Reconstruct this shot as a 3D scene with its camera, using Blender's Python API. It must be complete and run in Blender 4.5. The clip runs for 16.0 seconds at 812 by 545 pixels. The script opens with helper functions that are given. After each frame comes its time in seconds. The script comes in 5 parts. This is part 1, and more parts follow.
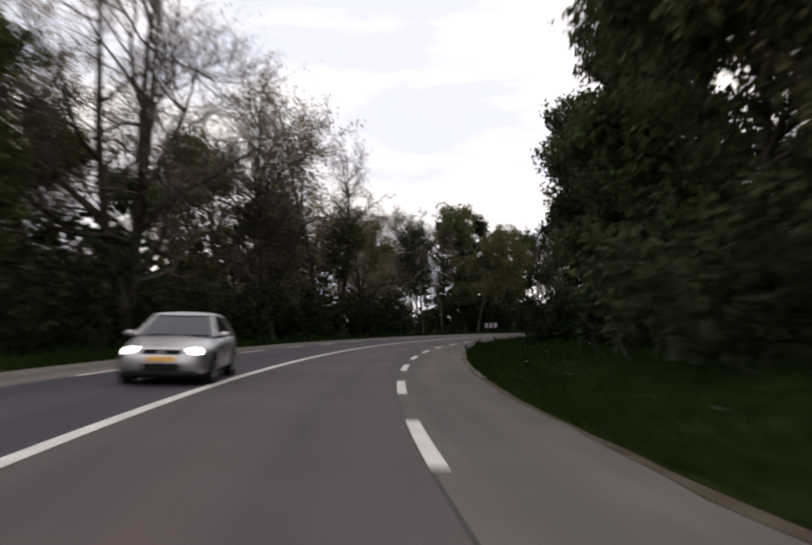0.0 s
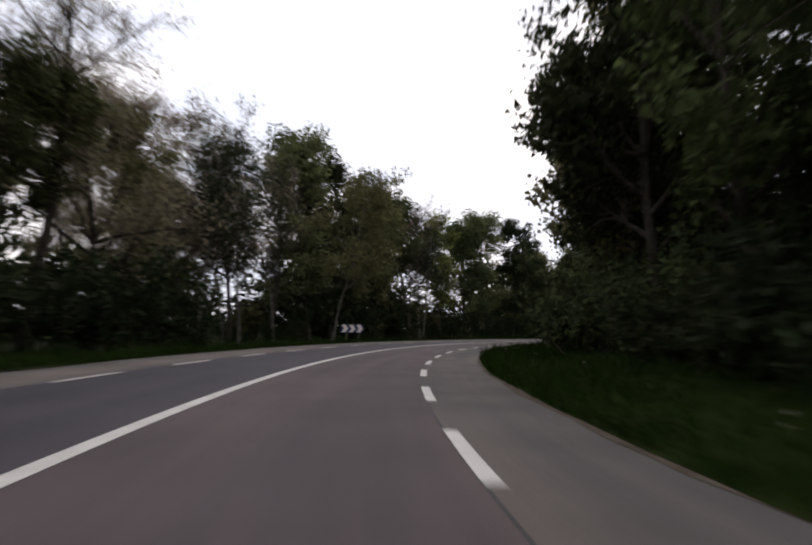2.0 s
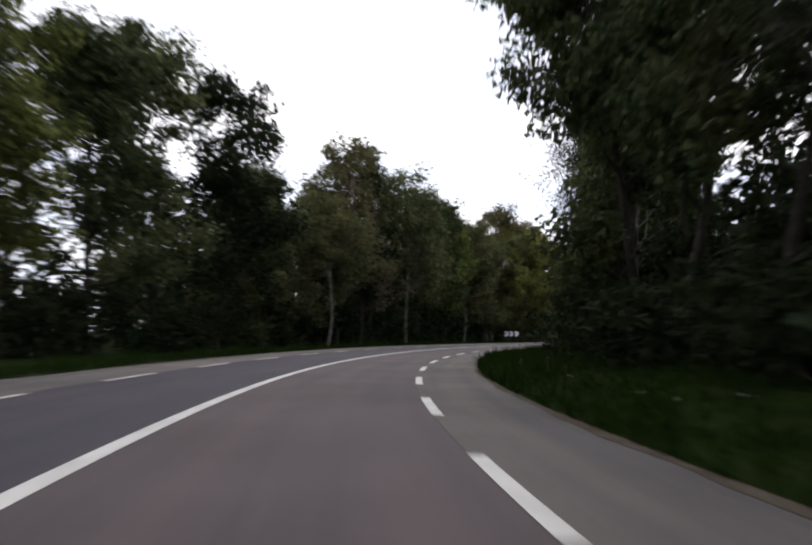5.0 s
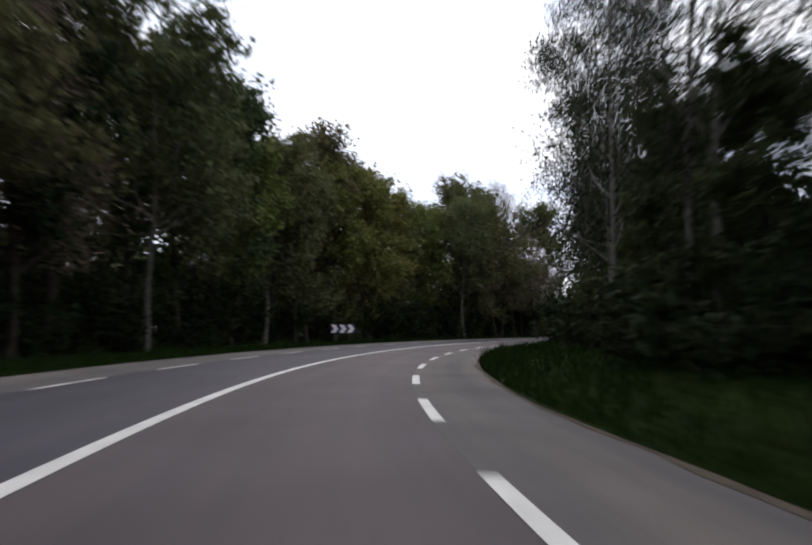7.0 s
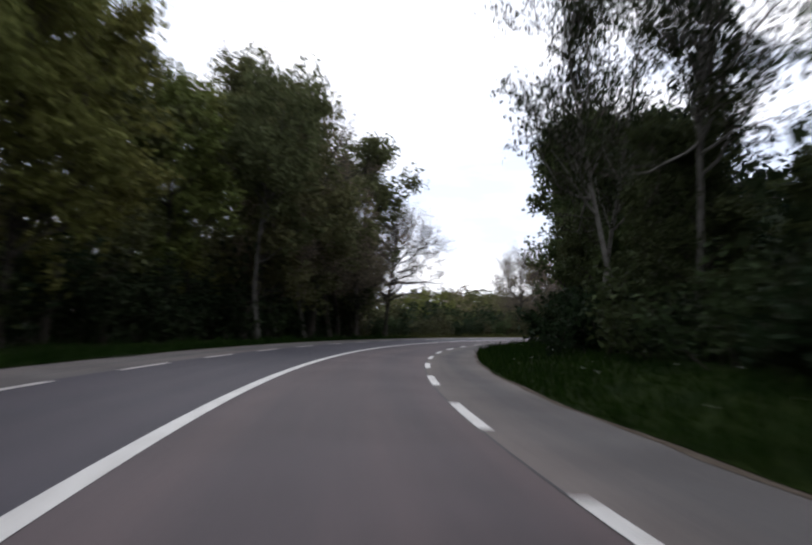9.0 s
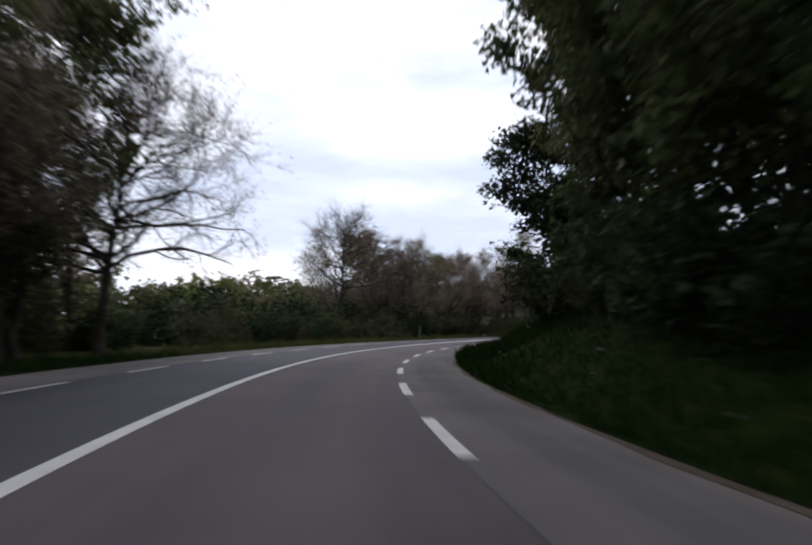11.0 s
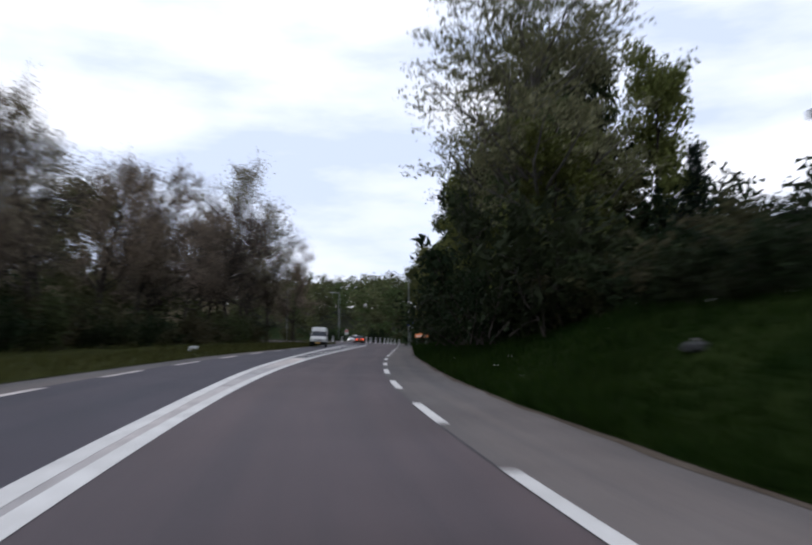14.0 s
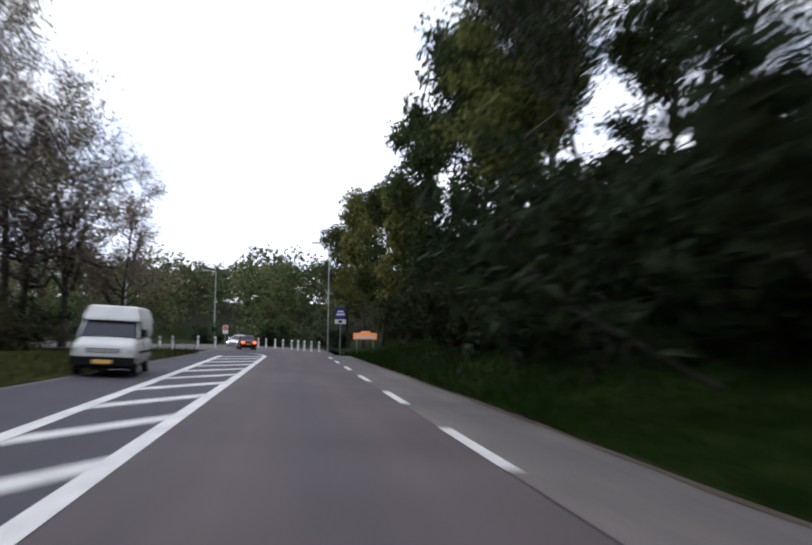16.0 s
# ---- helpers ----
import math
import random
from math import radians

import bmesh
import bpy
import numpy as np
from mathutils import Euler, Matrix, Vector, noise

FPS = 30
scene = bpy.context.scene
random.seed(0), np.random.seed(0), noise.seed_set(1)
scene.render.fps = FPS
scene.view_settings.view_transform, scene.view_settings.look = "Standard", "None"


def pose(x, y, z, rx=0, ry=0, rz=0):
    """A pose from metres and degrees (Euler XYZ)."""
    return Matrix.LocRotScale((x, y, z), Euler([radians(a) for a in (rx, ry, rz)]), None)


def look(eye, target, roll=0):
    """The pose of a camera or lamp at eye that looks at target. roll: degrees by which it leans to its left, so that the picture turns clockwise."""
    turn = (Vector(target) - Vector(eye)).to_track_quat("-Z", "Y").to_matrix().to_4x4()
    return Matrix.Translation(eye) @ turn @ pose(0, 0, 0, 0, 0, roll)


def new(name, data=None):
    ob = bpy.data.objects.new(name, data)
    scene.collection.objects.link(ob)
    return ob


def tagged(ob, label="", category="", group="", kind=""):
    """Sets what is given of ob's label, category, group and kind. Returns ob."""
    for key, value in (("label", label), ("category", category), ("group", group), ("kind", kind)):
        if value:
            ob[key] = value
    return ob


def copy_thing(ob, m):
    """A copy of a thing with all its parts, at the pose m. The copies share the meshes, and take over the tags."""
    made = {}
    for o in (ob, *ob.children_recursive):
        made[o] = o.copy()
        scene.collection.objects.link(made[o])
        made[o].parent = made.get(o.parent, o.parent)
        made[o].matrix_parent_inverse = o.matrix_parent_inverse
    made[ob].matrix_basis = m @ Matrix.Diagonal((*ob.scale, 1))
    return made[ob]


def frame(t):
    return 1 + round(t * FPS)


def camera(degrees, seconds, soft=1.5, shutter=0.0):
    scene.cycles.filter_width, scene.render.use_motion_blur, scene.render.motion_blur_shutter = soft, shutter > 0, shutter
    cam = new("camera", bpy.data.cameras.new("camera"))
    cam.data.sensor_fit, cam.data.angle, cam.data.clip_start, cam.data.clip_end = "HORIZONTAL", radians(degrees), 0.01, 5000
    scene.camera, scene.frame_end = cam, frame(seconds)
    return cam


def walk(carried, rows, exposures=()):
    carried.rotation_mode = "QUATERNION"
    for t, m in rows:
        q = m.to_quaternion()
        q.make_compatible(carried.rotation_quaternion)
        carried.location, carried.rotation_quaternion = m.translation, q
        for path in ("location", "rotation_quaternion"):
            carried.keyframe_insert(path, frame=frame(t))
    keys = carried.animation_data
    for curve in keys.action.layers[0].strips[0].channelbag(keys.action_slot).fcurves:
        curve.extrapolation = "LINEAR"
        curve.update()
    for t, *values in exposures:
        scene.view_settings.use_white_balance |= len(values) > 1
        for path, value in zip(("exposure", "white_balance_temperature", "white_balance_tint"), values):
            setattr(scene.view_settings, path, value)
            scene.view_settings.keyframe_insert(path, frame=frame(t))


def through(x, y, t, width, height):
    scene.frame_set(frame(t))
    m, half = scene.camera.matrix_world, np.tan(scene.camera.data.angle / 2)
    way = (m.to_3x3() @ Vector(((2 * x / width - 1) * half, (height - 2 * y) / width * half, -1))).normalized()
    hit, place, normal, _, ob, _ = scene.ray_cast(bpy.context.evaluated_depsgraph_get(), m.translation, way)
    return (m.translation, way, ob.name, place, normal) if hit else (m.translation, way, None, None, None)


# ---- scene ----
cam = camera(57.0, 16.0, soft=2.1, shutter=0.7)
# seconds, eye, target, roll
PATH = [
    (0, (0.482, 0.164, 1.075), (0.486, 5.151, 1.436), -0.29),
    (0.5, (-0.242, 10.179, 1.073), (0.061, 15.156, 1.433), -0.47),
    (1, (-0.457, 20.080, 1.077), (0.177, 25.025, 1.450), 0.11),
    (1.5, (0.092, 30.138, 1.077), (1.029, 35.036, 1.441), 0.22),
    (2, (1.084, 39.696, 1.081), (2.307, 44.528, 1.468), 0.62),
    (2.5, (2.779, 49.500, 1.085), (4.327, 54.237, 1.485), 0.68),
    (3, (5.102, 59.193, 1.089), (6.970, 63.812, 1.502), 0.74),
    (3.5, (8.056, 68.813, 1.092), (10.263, 73.280, 1.513), 0.30),
    (4, (11.820, 78.275, 1.091), (14.364, 82.559, 1.516), 0.28),
    (4.5, (16.208, 87.429, 1.090), (19.096, 91.489, 1.510), 0.23),
    (5, (21.346, 96.232, 1.089), (24.545, 100.052, 1.504), 0.19),
    (5.5, (27.186, 104.570, 1.088), (30.669, 108.134, 1.498), 0.14),
    (6, (33.617, 112.375, 1.087), (37.360, 115.666, 1.492), 0.10),
    (6.5, (40.550, 119.573, 1.087), (44.530, 122.574, 1.486), 0.06),
    (7, (48.201, 126.434, 1.086), (52.388, 129.141, 1.474), -0.14),
    (7.5, (55.740, 132.454, 1.088), (60.102, 134.870, 1.462), 0.05),
    (8, (64.093, 138.227, 1.093), (68.631, 140.296, 1.451), 0.04),
    (8.5, (73.521, 143.460, 1.097), (78.221, 145.130, 1.441), 0.04),
    (9, (82.323, 147.505, 1.100), (87.148, 148.762, 1.471), 1.14),
    (9.5, (92.328, 150.942, 1.096), (97.242, 151.780, 1.486), 0.62),
    (10, (101.929, 153.384, 1.090), (106.892, 153.862, 1.474), -0.12),
    (10.5, (112.114, 155.459, 1.088), (117.097, 155.580, 1.475), -0.28),
    (11, (122.372, 156.909, 1.088), (127.352, 156.684, 1.477), -0.20),
    (11.5, (132.763, 157.584, 1.089), (137.715, 157.016, 1.479), -0.11),
    (12, (143.242, 157.522, 1.089), (148.144, 156.617, 1.481), -0.03),
    (12.5, (153.768, 156.670, 1.090), (158.597, 155.435, 1.483), 0.05),
    (13, (163.734, 155.277, 1.095), (168.453, 153.676, 1.502), 0.29),
    (13.5, (173.942, 152.947, 1.099), (178.520, 150.978, 1.508), -0.04),
    (14, (183.931, 149.949, 1.102), (188.346, 147.640, 1.524), 0.18),
    (14.5, (193.868, 146.412, 1.107), (198.118, 143.815, 1.541), 0.22),
    (15, (203.884, 142.071, 1.105), (208.018, 139.291, 1.532), -0.22),
    (15.5, (213.370, 137.596, 1.106), (217.430, 134.710, 1.533), -0.08),
    (16, (222.874, 132.911, 1.110), (226.889, 129.962, 1.538), 0.45),
]
walk(cam, [(t, look(eye, target, roll)) for t, eye, target, roll in PATH],
     exposures=[(0.0, 0.1, 6950, 14), (2.0, 0.25, 6750, 14), (4.0, 0.45, 6500, 13), (8.0, 0.25, 6150, 12), (10.0, 0.2, 6050, 12), (12.5, -0.42, 6000, 13), (13.5, -0.25, 5950, 13), (14.0, -0.08, 5850, 12), (14.4, 0.2, 5900, 12), (15.0, 0.5, 6100, 12), (15.5, 0.5, 5950, 12), (16.0, 0.5, 5900, 12)])

# ---------------------------------------------------------------- light
SUN_TURN = radians(60)
world = bpy.data.worlds.new("overcast_sky")
scene.world = world
world.use_nodes = True
wn, wl = world.node_tree.nodes, world.node_tree.links
wn.clear()
sky = wn.new("ShaderNodeTexSky")
sky.sky_type, sky.sun_disc = "NISHITA", False
sky.sun_elevation, sky.sun_rotation = radians(38), SUN_TURN
w_out, w_bg = wn.new("ShaderNodeOutputWorld"), wn.new("ShaderNodeBackground")
w_co, w_map = wn.new("ShaderNodeTexCoord"), wn.new("ShaderNodeMapping")
w_map.inputs["Scale"].default_value = (1.6, 1.6, 6.0)
w_noise = wn.new("ShaderNodeTexNoise")
w_noise.inputs["Scale"].default_value, w_noise.inputs["Detail"].default_value = 1.7, 7
w_noise.inputs["Roughness"].default_value = 0.52
w_ramp = wn.new("ShaderNodeValToRGB")
w_ramp.color_ramp.elements[0].position, w_ramp.color_ramp.elements[0].color = 0.38, (8.5, 9.1, 10.5, 1)
w_ramp.color_ramp.elements[1].position, w_ramp.color_ramp.elements[1].color = 0.62, (13.8, 13.4, 13.1, 1)
w_mix = wn.new("ShaderNodeMix")
w_mix.data_type = "RGBA"
w_mix.inputs["Factor"].default_value = 0.94
wl.new(w_co.outputs["Generated"], w_map.inputs["Vector"])
wl.new(w_map.outputs["Vector"], w_noise.inputs["Vector"])
wl.new(w_noise.outputs["Fac"], w_ramp.inputs["Fac"])
wl.new(sky.outputs["Color"], w_mix.inputs["A"])
wl.new(w_ramp.outputs["Color"], w_mix.inputs["B"])
wl.new(w_mix.outputs["Result"], w_bg.inputs["Color"])
w_bg.inputs["Strength"].default_value = 0.10
wl.new(w_bg.outputs["Background"], w_out.inputs["Surface"])

sun_data = bpy.data.lights.new("sun", "SUN")
sun_data.energy, sun_data.angle, sun_data.color = 0.6, radians(25), (1.0, 0.96, 0.9)
sun = new("sun", sun_data)
sun.matrix_world = look((0, 0, 80), (-60 * math.sin(SUN_TURN), -60 * math.cos(SUN_TURN), 80 - 60 * math.tan(radians(38))))

# ---------------------------------------------------------------- the road's line
# heading of the road, degrees clockwise from +y, every 10 m from s = -30
HEADINGS = [-21.56, -16.81, -12.05, -7.28, -2.48, 1.53, 4.95, 8.76, 12.64, 16.1, 19.6, 23.31, 27.53, 32.37, 36.81, 41.23, 45.6, 49.64, 53.68, 58.7, 63.52, 67.38, 71.64, 75.71, 79.13, 83.23, 87.39, 91.18, 95.34, 99.66, 103.87, 107.27, 110.14, 112.68, 115.26, 116.59, 117.74, 117.99, 117.82, 117.82, 117.82, 117.82, 117.82, 117.82, 117.82, 117.82, 117.82]
STEP = 0.5
S_AT = np.arange(-30, 10 * len(HEADINGS) - 40 + STEP / 2, STEP)
_h, _g = np.array(HEADINGS), np.gradient(np.array(HEADINGS))
_i = np.clip(((S_AT + 30) // 10).astype(int), 0, len(_h) - 2)
_u = (S_AT + 30) / 10 - _i
TH_AT = np.radians((1 + 2 * _u) * (1 - _u) ** 2 * _h[_i] + _u * (1 - _u) ** 2 * _g[_i] + _u ** 2 * (3 - 2 * _u) * _h[_i + 1] + _u ** 2 * (_u - 1) * _g[_i + 1])
_mid = (TH_AT[1:] + TH_AT[:-1]) / 2
X_AT = np.concatenate([[0], np.cumsum(np.sin(_mid) * STEP)])
Y_AT = np.concatenate([[0], np.cumsum(np.cos(_mid) * STEP)])
X_AT, Y_AT = X_AT - np.interp(0, S_AT, X_AT), Y_AT - np.interp(0, S_AT, Y_AT)
S_END = float(S_AT[-1])
CENTRE, EDGE, PAVED, FAR_EDGE = -1.99, 1.264, 3.24, -5.08


def far_paved(s):
    """The far edge of the paving, which closes in towards the junction."""
    return np.interp(s, [270, 290, 315, 332, 345], [-6.95, -6.1, -5.85, -5.4, -5.3])


def verge_line(s):
    """Where the grass begins beside the near shoulder."""
    return np.interp(s, [318, 332], [PAVED - 0.02, 2.92])


def heading(s):
    return np.interp(s, S_AT, TH_AT)


def on_road(s, off):
    """Plan position at s metres along and off metres to the right of the driven line; straight on past both ends."""
    s, off = np.asarray(s, float), np.asarray(off, float)
    over = s - np.clip(s, S_AT[0], S_END)
    th = heading(s)
    x, y = np.interp(s, S_AT, X_AT), np.interp(s, S_AT, Y_AT)
    return x + over * np.sin(th) + off * np.cos(th), y + over * np.cos(th) - off * np.sin(th)


def nearest(x, y):
    """s and off of plan points; s runs straight on past the road's end."""
    x, y = np.ravel(x), np.ravel(y)
    s_out, o_out = np.empty(len(x)), np.empty(len(x))
    for a in range(0, len(x), 2000):
        b = slice(a, a + 2000)
        d = (x[b, None] - X_AT[None, ::4]) ** 2 + (y[b, None] - Y_AT[None, ::4]) ** 2
        i = d.argmin(1) * 4
        th = TH_AT[i]
        dx, dy = x[b] - X_AT[i], y[b] - Y_AT[i]
        along, across = dx * np.sin(th) + dy * np.cos(th), dx * np.cos(th) - dy * np.sin(th)
        past = i >= len(S_AT) - 8
        s_out[b] = S_AT[i] + np.where(past, along, 0)
        o_out[b] = np.where(past, across, np.sqrt(d.min(1)) * np.sign(across))
    return s_out, o_out


def smooth(a, b, v):
    u = np.clip((np.asarray(v, float) - a) / (b - a), 0, 1)
    return u * u * (3 - 2 * u)


def bank(s):
    """Crossfall of the road, falling to the inside of the bend."""
    return 0.026 + 0.016 * np.clip((np.asarray(s, float) - 270) / 50, 0, 1)


def height(s, off):
    """The lie of the land on and beside the road."""
    s, off = np.asarray(s, float), np.asarray(off, float)
    rise = 0.5 + 1.6 * smooth(225, 258, s) - 0.9 * smooth(300, 330, s) * (1 - smooth(340, 380, s)) - 1.4 * smooth(340, 385, s)
    wooded = smooth(322, 346, s) * (1 - smooth(388, 420, s))
    right = rise * smooth(PAVED + 0.2, 9, off) + 4.4 * wooded * smooth(6.5, 14, off) + (0.10 + 0.14 * smooth(285, 320, s) * (1 - smooth(370, 410, s))) * np.clip(off - 9, 0, 26)
    left = -0.10 * smooth(7, 9, -off) + 0.03 * np.clip(-off - 14, 0, 60)
    return np.where(off > 0, right, left) - bank(s) * np.clip(off, -9, 4.5) + 0.075 * np.clip(s - 440, 0, 180)


# ---------------------------------------------------------------- materials
def material(name, colour, rough=0.8, metal=0.0, second=None, scale=8.0, fine=60.0, bump=0.3, spread=0.0, island=0.0, emit=0.0, gloss=0.5, streak=False):
    m = bpy.data.materials.new(name)
    m.use_nodes = True
    n, l = m.node_tree.nodes, m.node_tree.links
    b = n["Principled BSDF"]
    b.inputs["Roughness"].default_value, b.inputs["Metallic"].default_value = rough, metal
    b.inputs["Specular IOR Level"].default_value = gloss
    co = n.new("ShaderNodeTexCoord")
    large, small = n.new("ShaderNodeTexNoise"), n.new("ShaderNodeTexNoise")
    large.inputs["Scale"].default_value, large.inputs["Detail"].default_value = scale, 5
    small.inputs["Scale"].default_value, small.inputs["Detail"].default_value = fine, 3
    geo = n.new("ShaderNodeNewGeometry")
    for t in (large, small):
        l.new(geo.outputs["Position"], t.inputs["Vector"])
    ramp = n.new("ShaderNodeValToRGB")
    ramp.color_ramp.elements[0].position, ramp.color_ramp.elements[1].position = 0.35, 0.68
    ramp.color_ramp.elements[0].color = (*colour, 1)
    ramp.color_ramp.elements[1].color = (*(second or [c * 1.25 for c in colour]), 1)
    l.new(large.outputs["Fac"], ramp.inputs["Fac"])
    grain = n.new("ShaderNodeMix")
    grain.data_type, grain.blend_type = "RGBA", "OVERLAY"
    grain.inputs["Factor"].default_value = 0.35
    l.new(ramp.outputs["Color"], grain.inputs["A"])
    l.new(small.outputs["Fac"], grain.inputs["B"])
    last = grain.outputs["Result"]
    if streak:
        uvn, mp, st = n.new("ShaderNodeUVMap"), n.new("ShaderNodeMapping"), n.new("ShaderNodeTexNoise")
        uvn.uv_map = "along"
        mp.inputs["Scale"].default_value = (0.05, 1.1, 1)
        st.inputs["Scale"].default_value, st.inputs["Detail"].default_value = 1.0, 4
        l.new(uvn.outputs["UV"], mp.inputs["Vector"])
        l.new(mp.outputs["Vector"], st.inputs["Vector"])
        sr = n.new("ShaderNodeValToRGB")
        sr.color_ramp.elements[0].position, sr.color_ramp.elements[0].color = 0.36, (0.80, 0.78, 0.80, 1)
        sr.color_ramp.elements[1].position, sr.color_ramp.elements[1].color = 0.66, (1.22, 1.10, 1.06, 1)
        l.new(st.outputs["Fac"], sr.inputs["Fac"])
        mul = n.new("ShaderNodeMix")
        mul.data_type, mul.blend_type = "RGBA", "MULTIPLY"
        mul.inputs["Factor"].default_value = 1.0
        l.new(last, mul.inputs["A"])
        l.new(sr.outputs["Color"], mul.inputs["B"])
        last = mul.outputs["Result"]
    if spread or island:
        hsv = n.new("ShaderNodeHueSaturation")
        info = n.new("ShaderNodeObjectInfo")
        mr = n.new("ShaderNodeMapRange")
        src = geo.outputs["Random Per Island"] if island else info.outputs["Random"]
        amount = island or spread
        mr.inputs["To Min"].default_value, mr.inputs["To Max"].default_value = 1 - amount, 1 + amount
        l.new(src, mr.inputs["Value"])
        l.new(mr.outputs["Result"], hsv.inputs["Value"])
        if island:
            hue = n.new("ShaderNodeMapRange")
            hue.inputs["To Min"].default_value, hue.inputs["To Max"].default_value = 0.47, 0.53
            l.new(info.outputs["Random"], hue.inputs["Value"])
            l.new(hue.outputs["Result"], hsv.inputs["Hue"])
        l.new(last, hsv.inputs["Color"])
        last = hsv.outputs["Color"]
    l.new(last, b.inputs["Base Color"])
    if bump:
        bp = n.new("ShaderNodeBump")
        bp.inputs["Strength"].default_value, bp.inputs["Distance"].default_value = bump, 0.02
        l.new(small.outputs["Fac"], bp.inputs["Height"])
        l.new(bp.outputs["Normal"], b.inputs["Normal"])
    if emit:
        b.inputs["Emission Color"].default_value = (*colour, 1)
        b.inputs["Emission Strength"].default_value = emit
    return m


def leaf_material(name, colour, second, through=0.28):
    m = material(name, colour, 0.75, second=second, scale=0.45, fine=5.0, bump=0.0, island=0.28)
    n, l = m.node_tree.nodes, m.node_tree.links
    b = n["Principled BSDF"]
    b.inputs["Specular IOR Level"].default_value = 0.06
    tr, mx = n.new("ShaderNodeBsdfTranslucent"), n.new("ShaderNodeMixShader")
    src = b.inputs["Base Color"].links[0].from_socket
    l.new(src, tr.inputs["Color"])
    mx.inputs["Fac"].default_value = through
    l.new(b.outputs["BSDF"], mx.inputs[1])
    l.new(tr.outputs["BSDF"], mx.inputs[2])
    l.new(mx.outputs["Shader"], n["Material Output"].inputs["Surface"])
    return m


M_LANE = material("worn_reddish_asphalt", (0.065, 0.052, 0.054), 0.8, second=(0.085, 0.069, 0.073), scale=0.35, fine=45, bump=0.25, gloss=0.3, streak=True)
M_LANE_FAR = material("dark_bluish_asphalt", (0.033, 0.030, 0.040), 0.75, second=(0.041, 0.038, 0.050), scale=0.35, fine=45, bump=0.25, gloss=0.3, streak=True)
M_SHOULDER = material("pale_grey_asphalt", (0.098, 0.092, 0.087), 0.88, second=(0.128, 0.121, 0.114), scale=0.4, fine=35, bump=0.35, gloss=0.2, streak=True)
M_SEAM = material("tarred_joint", (0.030, 0.027, 0.027), 0.7, second=(0.040, 0.036, 0.036), scale=2, fine=40, bump=0.2, gloss=0.3)
M_PAINT = material("white_road_paint", (0.48, 0.46, 0.43), 0.65, second=(0.66, 0.64, 0.60), scale=3.0, fine=40, bump=0.15)
M_PAINT_WORN = material("worn_white_road_paint", (0.32, 0.31, 0.29), 0.75, second=(0.54, 0.52, 0.49), scale=2.2, fine=30, bump=0.2, streak=True)
# Grass by the woods is near black, its colour holding the trees' shade.
M_GRASS = material("shade_toned_grass", (0.0060, 0.0125, 0.0020), 0.95, second=(0.0180, 0.0265, 0.0060), scale=0.9, fine=18, bump=0.6, gloss=0.02)
# Lighter copy of that grass, open daylight put into its olive colour.
M_GRASS_OPEN = material("daylit_olive_grass", (0.024, 0.029, 0.008), 0.95, second=(0.048, 0.052, 0.017), scale=0.7, fine=14, bump=0.6, gloss=0.02)
M_EDGE = material("damp_brown_grit", (0.062, 0.047, 0.034), 0.95, second=(0.098, 0.080, 0.062), scale=1.6, fine=26, bump=0.5, gloss=0.08)
M_DIRT = material("gritty_brown_soil", (0.105, 0.093, 0.077), 0.95, second=(0.165, 0.150, 0.128), scale=1.1, fine=22, bump=0.6, gloss=0.1)
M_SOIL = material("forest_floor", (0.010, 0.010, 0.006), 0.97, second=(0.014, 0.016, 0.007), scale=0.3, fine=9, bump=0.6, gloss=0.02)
# Blades match both grasses: shade in the dark tone, daylight in the olive.
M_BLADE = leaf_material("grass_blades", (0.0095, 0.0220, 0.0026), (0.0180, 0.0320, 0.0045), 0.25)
M_BLADE_OPEN = leaf_material("daylit_olive_blades", (0.040, 0.048, 0.013), (0.062, 0.068, 0.022), 0.25)
M_BARK = material("grey_brown_bark", (0.028, 0.024, 0.019), 0.95, second=(0.055, 0.048, 0.040), scale=3, fine=22, bump=0.8, spread=0.25, gloss=0.1)
M_BARK_PALE = material("pale_bark", (0.085, 0.080, 0.068), 0.9, second=(0.15, 0.14, 0.125), scale=3, fine=22, bump=0.6, spread=0.25, gloss=0.1)
M_TWIG = material("brown_twigs", (0.060, 0.049, 0.043), 0.9, second=(0.092, 0.076, 0.067), scale=1, fine=8, bump=0.0, gloss=0.1)
M_LEAF = leaf_material("fresh_green_leaves", (0.050, 0.066, 0.023), (0.078, 0.096, 0.034))
M_LEAF_MID = leaf_material("middle_green_leaves", (0.039, 0.052, 0.021), (0.062, 0.077, 0.031))
M_LEAF_DULL = leaf_material("dull_dark_olive_leaves", (0.045, 0.045, 0.021), (0.075, 0.0705, 0.0345))
M_LEAF_PALE = leaf_material("pale_aspen_leaves", (0.150, 0.155, 0.080), (0.215, 0.215, 0.115))
# Leaf colour darkened to stand in for shade under and inside the woods.
M_LEAF_DARK_SHADE = leaf_material("dark_shaded_green_leaves", (0.0145, 0.0215, 0.0095), (0.025, 0.035, 0.0145))
M_LEAF_YELLOW = leaf_material("yellow_green_leaves", (0.104, 0.117, 0.0312), (0.1495, 0.1586, 0.0468))
M_LEAF_BROWN = leaf_material("brown_spring_buds", (0.1714, 0.1394, 0.09576), (0.2453, 0.1999, 0.1428), 0.5)
M_LEAF_OLIVE = leaf_material("dull_olive_leaves", (0.082, 0.086, 0.036), (0.122, 0.124, 0.054))
M_NEEDLE = leaf_material("dark_spruce_needles", (0.007, 0.014, 0.009), (0.012, 0.020, 0.011), 0.1)
